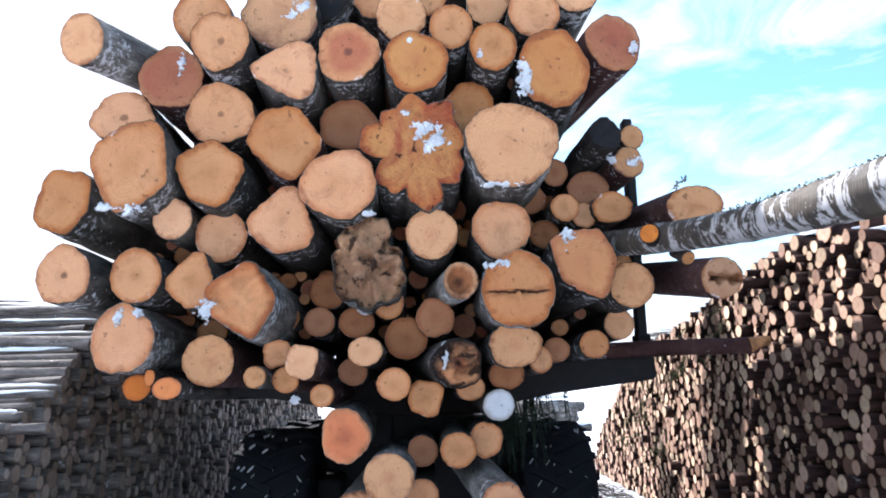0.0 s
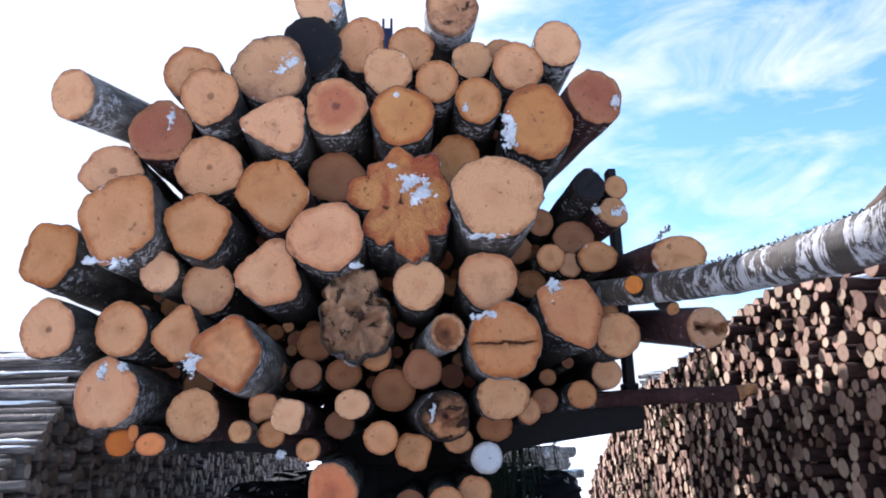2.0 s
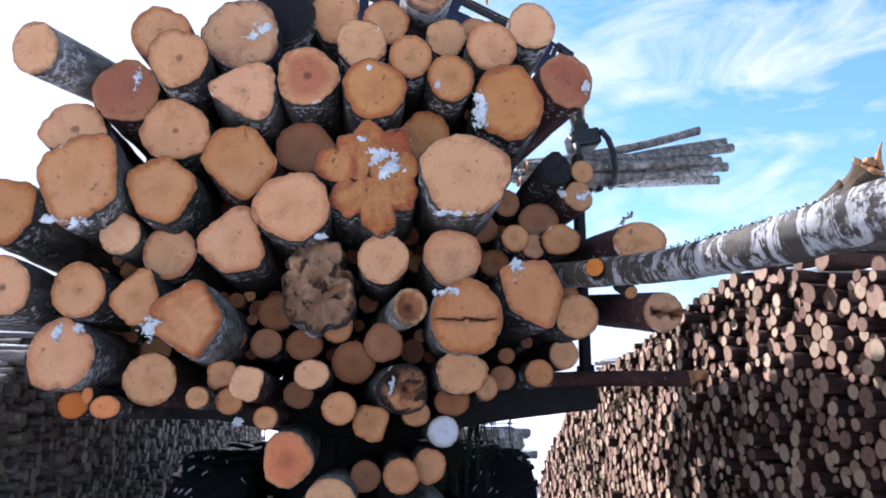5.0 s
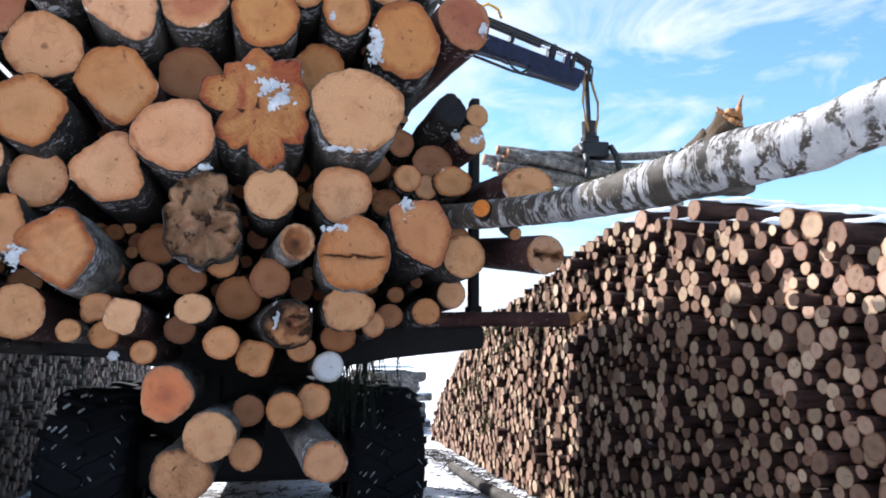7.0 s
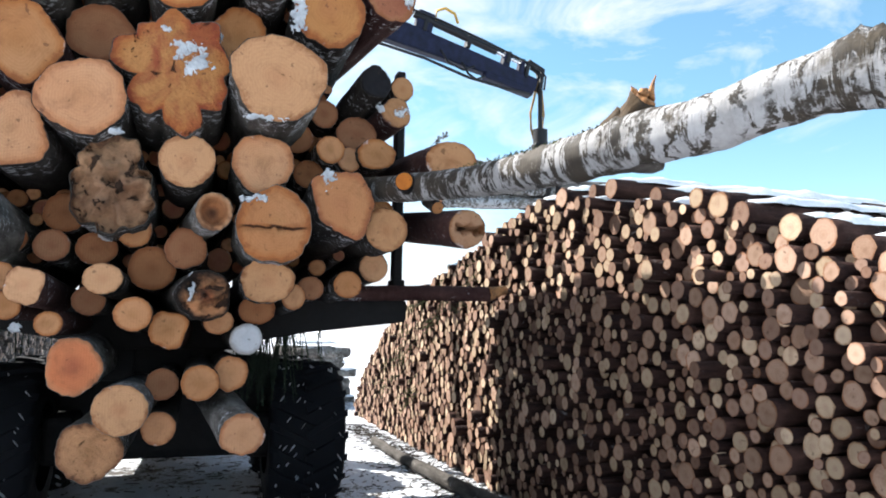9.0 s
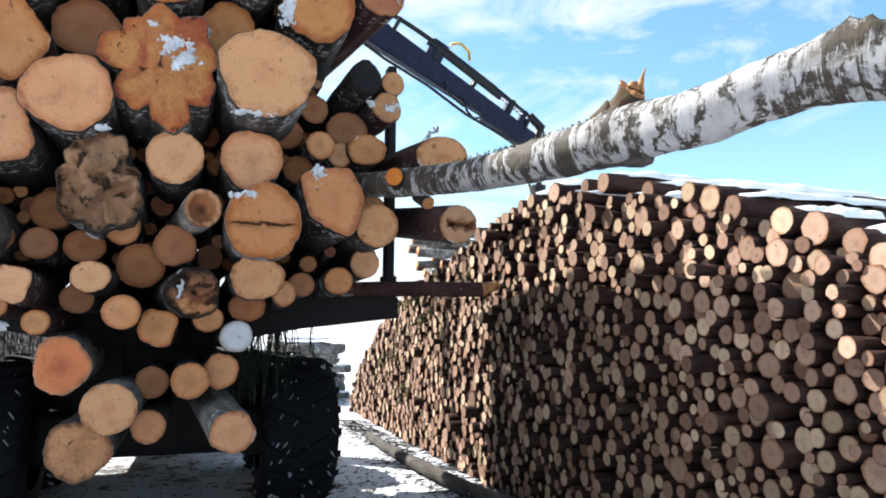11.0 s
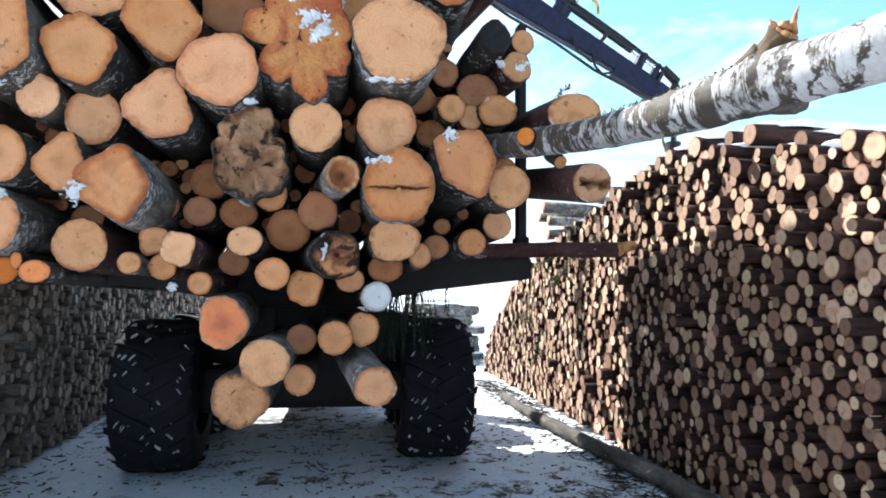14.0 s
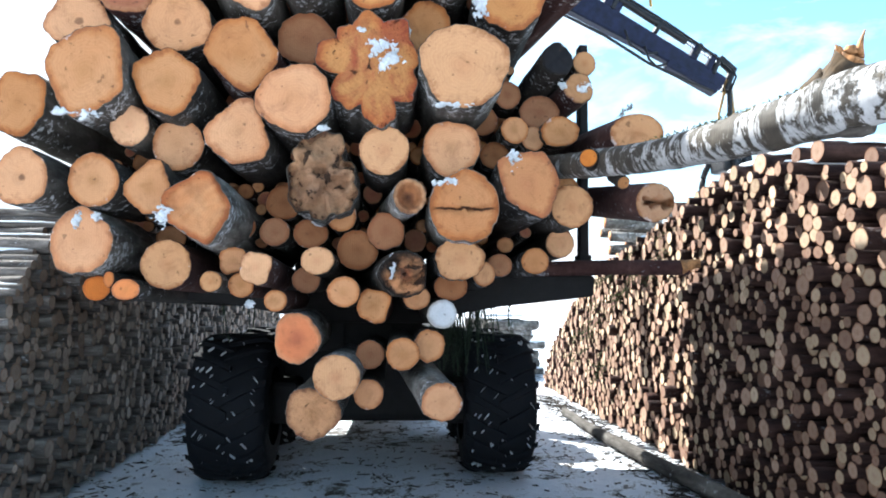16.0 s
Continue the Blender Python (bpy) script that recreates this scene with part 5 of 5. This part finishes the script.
# ---- loader crane ----
def build_crane():
    thing = empty("loader_crane", pose(-0.55, 10.8, 1.45))
    bm = bmesh.new()
    rod(bm, (0, 0, 0), (0, 0, 2.8), 0.22, 0.18, 20)
    box(bm, -0.35, -0.35, -0.02, 0.35, 0.35, 0.22, 0.03)
    part("column", bm, CRANE_PAINT, thing, smooth=False)
    # main boom, with a forked tip: local z along the boom
    bm = bmesh.new()
    box(bm, -0.075, -0.12, 0, 0.075, 0.12, 4.75, 0.02)
    for s in (-1, 1):
        box(bm, s * 0.075 - 0.022, -0.05, 4.7, s * 0.075 + 0.022, 0.05, 5.05, 0.01)
    boom = part("main_boom", bm, CRANE_PAINT, thing, "navy crane boom with forked tip", smooth=False)
    # jib: local x along it, tip at the origin
    bm = bmesh.new()
    L = 3.3
    vs = [(-L, -0.09, -0.30), (-L, 0.09, -0.30), (0.0, 0.07, -0.20), (0.0, -0.07, -0.20), (-L, -0.09, 0.12), (-L, 0.09, 0.12), (0.0, 0.07, 0.0), (0.0, -0.07, 0.0)]
    v = [bm.verts.new(c) for c in vs]
    for f in ((0, 1, 2, 3), (7, 6, 5, 4), (0, 3, 7, 4), (1, 5, 6, 2), (0, 4, 5, 1), (3, 2, 6, 7)):
        bm.faces.new([v[i] for i in f])
    bmesh.ops.bevel(bm, geom=list(bm.edges), offset=0.015, segments=2, affect="EDGES")
    box(bm, -0.85, -0.10, -0.30, -0.04, 0.10, -0.19, 0.02)
    bmesh.ops.recalc_face_normals(bm, faces=bm.faces)
    jib = part("jib", bm, CRANE_PAINT, thing, "navy box-section jib with hoses on top", smooth=False)
    bm = bmesh.new()
    rod(bm, (-2.1, -0.05, 0.25), (-0.75, -0.05, 0.17), 0.05, seg=14)
    part("cylinder", bm, CRANE_BLACK, jib, smooth=False)
    bm = bmesh.new()
    rod(bm, (-0.75, -0.05, 0.17), (-0.18, -0.05, 0.13), 0.028, seg=12)
    part("piston_rod", bm, CHROME, jib, smooth=False)
    for s in (-1, 1):
        for p, q in (((-0.22, 0.22), (0.04, 0.16)), ((0.04, 0.18), (0.07, -0.16)), ((-0.22, 0.2), (-0.2, -0.05))):
            bm = bmesh.new()
            rod(bm, (p[0], s * 0.06, p[1]), (q[0], s * 0.06, q[1]), 0.034)
            part("tip_link", bm, CRANE_BLACK, jib, smooth=False)
    for x0, x1, z0, z1 in ((-0.62, -0.50, -0.02, 0.24), (-0.34, -0.26, -0.04, 0.22)):
        bm = bmesh.new()
        box(bm, x0, -0.085, z0, x1, 0.085, z1, 0.02)
        part("tip_bracket", bm, CRANE_PAINT, jib, smooth=False)
    bm = bmesh.new()
    box(bm, -2.05, -0.08, 0.05, -1.78, 0.08, 0.36, 0.03)
    part("cylinder_mount", bm, CRANE_PAINT, jib, smooth=False)
    bm = bmesh.new()
    tube(bm, [(-1.25, -0.11, -0.22), (-1.12, -0.13, -0.36), (-0.98, -0.13, -0.40), (-0.86, -0.12, -0.30)], 0.018)
    part("hose_loop", bm, CRANE_BLACK, jib)
    for k, (dy, col, w) in enumerate(((-0.09, CRANE_BLACK, 0.0), (0.05, CRANE_BLACK, 0.04), (0.1, HOSE, 0.09))):
        bm = bmesh.new()
        tube(bm, [(-3.2, dy, 0.24 + w), (-2.4, dy, 0.29 + w), (-1.7, dy, 0.29 + w), (-1.0, dy, 0.25 + w), (-0.4, dy, 0.19 + w), (0.0, dy, 0.14 + w * 0.5), (0.10, dy, 0.06), (0.12, dy, -0.15)], 0.016 + 0.004 * k)
        part("hose", bm, col, jib)
    bm = bmesh.new()
    tube(bm, [(-1.75, 0.0, 0.30), (-1.78, 0.0, 0.46), (-1.66, 0.0, 0.55), (-1.50, 0.0, 0.52), (-1.42, 0.0, 0.40)], 0.022)
    part("hose_loop", bm, YELLOW, jib, "yellowish hose loop")
    bm = bmesh.new()
    tube(bm, [(-1.6, -0.1, -0.15), (-1.45, -0.12, -0.30), (-1.2, -0.12, -0.33), (-1.05, -0.1, -0.2)], 0.016)
    part("hose_loop", bm, CRANE_BLACK, jib)
    for x in (-2.6, -1.9, -1.2, -0.55):
        bm = bmesh.new()
        box(bm, x - 0.03, -0.10, 0.05, x + 0.03, 0.10, 0.30 - 0.06 * (x + 2.6) / 2.0, 0.012)
        part("clamp", bm, CRANE_BLACK, jib, smooth=False)
    bm = bmesh.new()
    tube(bm, [(-3.2, -0.11, -0.36), (-2.5, -0.12, -0.40), (-1.8, -0.12, -0.37), (-1.1, -0.12, -0.41), (-0.5, -0.11, -0.36), (-0.1, -0.1, -0.30)], 0.022)
    part("hose", bm, CRANE_BLACK, jib)
    # grapple, hanging from the jib's tip: origin at the pin
    bm = bmesh.new()
    rod(bm, (0, 0, 0.34), (0, 0, -0.42), 0.035)
    rod(bm, (0, 0, -0.38), (0, 0, -0.62), 0.11, seg=20)
    box(bm, -0.12, -0.08, -0.72, 0.12, 0.08, -0.6, 0.02)
    box(bm, -0.22, -0.20, -0.96, 0.22, 0.20, -0.72, 0.04)
    grapple = part("grapple", bm, CRANE_BLACK, thing, "black log grapple on its rotator", smooth=False)
    for s, dx in ((-1, -0.24), (-1, 0.24), (1, -0.08), (1, 0.08)):
        bm = bmesh.new()
        arc = [(dx, s * 0.18, -0.80), (dx, s * 0.34, -0.98), (dx, s * 0.40, -1.2), (dx, s * 0.34, -1.42), (dx, s * 0.18, -1.56), (dx, s * -0.02, -1.6)]
        for p, q in zip(arc, arc[1:]):
            rod(bm, p, q, 0.045, 0.042, 10)
        part("claw", bm, CRANE_BLACK, grapple)
    for s in (-1, 1):
        bm = bmesh.new()
        tube(bm, [(s * 0.03, -0.03, 0.4), (s * 0.08, -0.06, 0.1), (s * 0.12, -0.09, -0.1), (s * 0.10, -0.10, -0.35), (s * 0.05, -0.08, -0.55)], 0.02)
        part("hose", bm, HOSE, grapple, "worn brown hydraulic hose")
    tagged(thing, "navy loader crane with jib and black grapple, working over the pile", "crane")
    return thing, boom, jib, grapple


crane, crane_boom, crane_jib, crane_grapple = build_crane()


def build_bundle():
    """The grab-full of thin logs, origin in the grapple's grip."""
    thing = empty("log_bundle")
    rng = random.Random(12)
    spots = [(0, 0), (0.15, 0.02), (-0.14, 0.03), (0.07, 0.14), (-0.07, 0.15), (0.06, -0.14), (-0.08, -0.13), (0.0, 0.28), (0.17, -0.13)]
    for y, z in spots:
        r = rng.uniform(0.06, 0.085)
        bm = bmesh.new()
        n = 12
        rows = []
        x0, x1 = -1.40 + rng.uniform(-0.15, 0.3), 1.75 + rng.uniform(-0.35, 0.15)
        sy, sz = rng.uniform(-0.06, 0.06), 0.35 * z + rng.uniform(-0.07, 0.07)
        for i in range(13):
            t = i / 12
            x = x0 + (x1 - x0) * t
            c = Vector((x, y + sy * x, z + sz * x + 0.02 * math.sin(t * 7 + r * 100)))
            rows.append([bm.verts.new(c + Vector((0, math.cos(2 * math.pi * k / n), math.sin(2 * math.pi * k / n))) * r * (1 + 0.1 * noise.noise((x * 3, k * 0.8, y * 9)))) for k in range(n)])
        for p, q in zip(rows, rows[1:]):
            for k in range(n):
                bm.faces.new((p[k], q[k], q[(k + 1) % n], p[(k + 1) % n]))
        for end in (rows[0], rows[-1][::-1]):
            bm.faces.new(end).material_index = 1
        bmesh.ops.recalc_face_normals(bm, faces=bm.faces)
        part("log", bm, [BARK_SILVER, TONES["pale"]], thing)
    tagged(thing, "grab-full of thin grey logs held in the grapple", "log bundle")
    return thing


bundle = build_bundle()


# ---- distance ----
def far_pile(x, y, w, h, seed, turn):
    thing = empty("log_pile", pose(x, y, 0, 0, 0, turn))
    rng = random.Random(seed)
    bm = bmesh.new()
    sb = bmesh.new()
    z, row = 0.09, 0
    while z < h:
        span = w * (1 - 0.25 * z / h)
        rod(bm, (-span / 2 + rng.uniform(-0.3, 0.3), -0.25 * row * 0.1, z), (span / 2 + rng.uniform(-0.3, 0.3), 0.1 * rng.random() - 0.025 * row, z), rng.uniform(0.07, 0.11), seg=8)
        for b in range(1, 6):
            rod(bm, (-span / 2 + rng.uniform(-0.3, 0.3), 0.2 * b, z + rng.uniform(0, 0.06)), (span / 2 + rng.uniform(-0.3, 0.3), 0.2 * b, z + rng.uniform(0, 0.06)), rng.uniform(0.07, 0.11), seg=8)
        if rng.random() < 0.9:
            snow_strip(sb, Vector((-span / 2 + rng.uniform(0, 1), -0.05, z + 0.07)), Vector((1, 0, 0)), Vector((0, 1, 0)), Vector((0, 0, 1)), rng.uniform(1, span * 0.7), 0.07, 0.04, rng.random() * 50)
        z += rng.uniform(0.11, 0.17)
        row += 1
    ob = part("stacked_wood", bm, BARK_SILVER, thing)
    ob["kind"] = "stuff"
    for b in range(6):
        snow_strip(sb, Vector((-w * 0.36, 0.2 * b, h + 0.08)), Vector((1, 0, 0)), Vector((0, 1, 0)), Vector((0, 0, 1)), w * 0.72, 0.12, 0.06, b)
    bmesh.ops.recalc_face_normals(sb, faces=sb.faces)
    tagged(part("snow_cover", sb, SNOW, thing), kind="stuff")
    tagged(thing, "distant pile of long logs dusted with snow", "log pile")


far_pile(13.2, 34, 5.5, 3.9, 5, 0)
far_pile(2.35, 15.0, 1.5, 1.2, 6, 8)


def spruce(x, y, h, seed):
    thing = empty("spruce", pose(x, y, 0))
    rng = random.Random(seed)
    bm = bmesh.new()
    rod(bm, (0, 0, -0.1), (0, 0, h), 0.02 * h, 0.02, 8)
    part("trunk", bm, BARK, thing)
    bm = bmesh.new()
    z = h * 0.08
    while z < h * 0.99:
        reach = 0.2 * h * (1 - z / h) ** 0.85 + 0.12
        for _ in range(9):
            a = rng.uniform(0, 6.28)
            d = Vector((math.cos(a), math.sin(a), 0))
            s = Vector((-d.y, d.x, 0))
            ln = reach * rng.uniform(0.6, 1.15)
            p = [Vector((0, 0, z)), d * ln * 0.55 + s * 0.16 * ln + Vector((0, 0, z - 0.10 * ln)), d * ln + Vector((0, 0, z - 0.22 * ln)), d * ln * 0.55 - s * 0.16 * ln + Vector((0, 0, z - 0.14 * ln)), d * ln * 0.5 + Vector((0, 0, z - 0.32 * ln))]
            v = [bm.verts.new(c) for c in p]
            for f in ((0, 1, 2), (0, 2, 3), (0, 4, 2), (1, 4, 2)):
                bm.faces.new([v[i] for i in f])
        z += h * 0.035
    part("crown", bm, NEEDLES, thing, smooth=False)
    tagged(thing, "dark snow-dusted spruce at the clearing's edge", "tree", "spruces of the far forest")


def forest():
    rng = random.Random(21)
    for i in range(46):
        spruce(-62 + i * 1.15 + rng.uniform(-0.6, 0.6), 70 + rng.uniform(0, 14), rng.uniform(3.6, 7.2), i)


forest()


# bark and twigs trodden into the snow
def litter():
    rng = random.Random(77)
    bm = bmesh.new()
    for _ in range(1500):
        x, y = rng.uniform(-2.6, 2.75), rng.uniform(3.6, 11.5)
        if rng.random() < 0.6:
            x = rng.choice([-2.25, 2.45, 1.95, -0.2]) + rng.gauss(0, 0.28)
        z = ground_height(x, y)
        a, ln = rng.uniform(0, 6.28), rng.choice([0.012, 0.015, 0.02, 0.02, 0.03, 0.05, 0.07, 0.12])
        w = 0.012 if ln < 0.1 else 0.005
        d, s = Vector((math.cos(a), math.sin(a), rng.uniform(-0.05, 0.15))) * ln, Vector((-math.sin(a), math.cos(a), 0)) * w
        p = Vector((x, y, z + 0.006))
        top = Vector((0, 0, 0.008))
        v = [bm.verts.new(q) for q in (p - s, p + s, p + d + s * 0.5, p + d - s * 0.5, p + top, p + d + top)]
        bm.faces.new((v[0], v[4], v[5], v[3]))
        bm.faces.new((v[1], v[2], v[5], v[4]))
        bm.faces.new((v[0], v[1], v[4]))
        bm.faces.new((v[3], v[5], v[2]))
    for _ in range(700):
        y = rng.uniform(4.5, 11.5)
        x = 2.52 + rng.gauss(0, 0.16)
        p = Vector((x, y, ground_height(x, y) + rng.uniform(0.0, 0.05)))
        q = p + Vector((rng.uniform(-0.22, 0.22), rng.uniform(-0.22, 0.22), rng.uniform(-0.02, 0.05)))
        rod(bm, p, q, rng.uniform(0.003, 0.008), 0.002, 4)
    tagged(part("bark_litter", bm, BARK, smooth=False), "dark bark flakes and twigs scattered on trodden snow", "litter", kind="stuff")


litter()


# ---- what moves ----
def motions():
    # crane parts are keyed in the crane's space
    ox, oy, oz = crane.matrix_basis.translation
    reach, pivot = 3.25, Vector((-0.55, 10.8, 4.2))
    tips = [(0.0, 0.1, 10.3, 3.5, -80, 0), (3.0, 0.15, 10.3, 3.5, -80, 0), (3.7, 0.6, 10.2, 4.3, -72, 0), (4.6, 2.0, 9.6, 6.5, -38, -8),
            (5.8, 3.54, 9.3, 6.72, -7, -14), (6.2, 3.95, 9.3, 6.26, -10, -8), (6.6, 4.2, 9.3, 5.92, -12, -4), (7.0, 4.31, 9.3, 5.8, -13, -2),
            (7.4, 4.32, 9.3, 5.78, -13, 0), (7.8, 4.38, 9.3, 5.74, -13, 0), (8.0, 4.45, 9.3, 5.67, -13, 0), (8.2, 4.53, 9.3, 5.58, -12, 0), (8.6, 4.66, 9.3, 5.45, -12, 0),
            (9.0, 4.74, 9.3, 5.40, -13, 0), (10.2, 4.85, 9.3, 4.8, -22, 0), (11.3, 4.8, 9.3, 4.42, -29, 0), (12.5, 4.79, 9.3, 4.41, -29, 0),
            (14.5, 4.73, 9.3, 4.48, -29, 0), (16.0, 4.65, 9.3, 4.77, -28, 0)]
    walk(crane_jib, [(t, pose(x - ox, y - oy, z - oz, 0, -a, 0)) for t, x, y, z, a, s in tips])
    # the grapple turns its load about the upright, end on to the road and round again
    spin = {7.4: -6, 7.8: -50, 8.0: -100, 8.2: -140, 8.6: -165}
    walk(crane_grapple, [(t, pose(x - ox + 0.06, y - oy, z - oz - 0.40, 0, s, spin.get(t, 0 if t < 7.4 else -175))) for t, x, y, z, a, s in tips])
    up = [(0.0, 0, 0, 1), (1.0, 0, 0, 1), (1.5, 0, 0.08, 1), (2.0, 0, 0.2, 1), (2.5, 0, 0.27, 1), (3.0, -0.01, 0.31, 1), (3.7, 0.0, 0.42, 1)]
    rows = [(t, Vector(d)) for t, *d in up]
    for t, x, y, z, a, s in tips[2:]:
        root = Vector((x - reach * math.cos(radians(a)), y, z - reach * math.sin(radians(a))))
        rows.append((t, root - pivot))
    walk(crane_boom, [(t, Matrix.Translation(pivot - Vector((ox, oy, oz))) @ d.to_track_quat("Z", "Y").to_matrix().to_4x4()) for t, d in rows])
    held = [(0.0, 0.15, 10.3, 1.95, 0, 0), (3.0, 0.15, 10.3, 1.95, 0, 0), (3.7, 0.7, 10.2, 2.75, 0, 0), (4.6, 2.3, 9.6, 4.95, -6, 0), (5.8, 4.26, 9.3, 5.02, -3, 0),
            (6.2, 4.26, 9.3, 4.64, 3, 0), (6.6, 4.3, 9.3, 4.34, 4, 0), (7.0, 4.3, 9.3, 4.22, 4, 0), (7.4, 4.32, 9.3, 4.2, 4, -6), (7.8, 4.42, 9.3, 4.16, 3, -50),
            (8.0, 4.48, 9.3, 4.08, 9, -100), (8.2, 4.55, 9.3, 4.0, 7, -140), (8.4, 4.62, 9.3, 3.86, 6, -155), (8.6, 4.68, 9.3, 3.72, 6, -165), (9.0, 4.76, 9.3, 3.62, 3, -175),
            (10.2, 4.8, 9.3, 3.2, 0, -178), (11.3, 4.7, 9.3, 2.4, 0, -180), (16.0, 4.7, 9.3, 2.4, 0, -180)]
    walk(bundle, [(t, pose(x, y, z, 0, a, r)) for t, x, y, z, a, r in held])


motions()
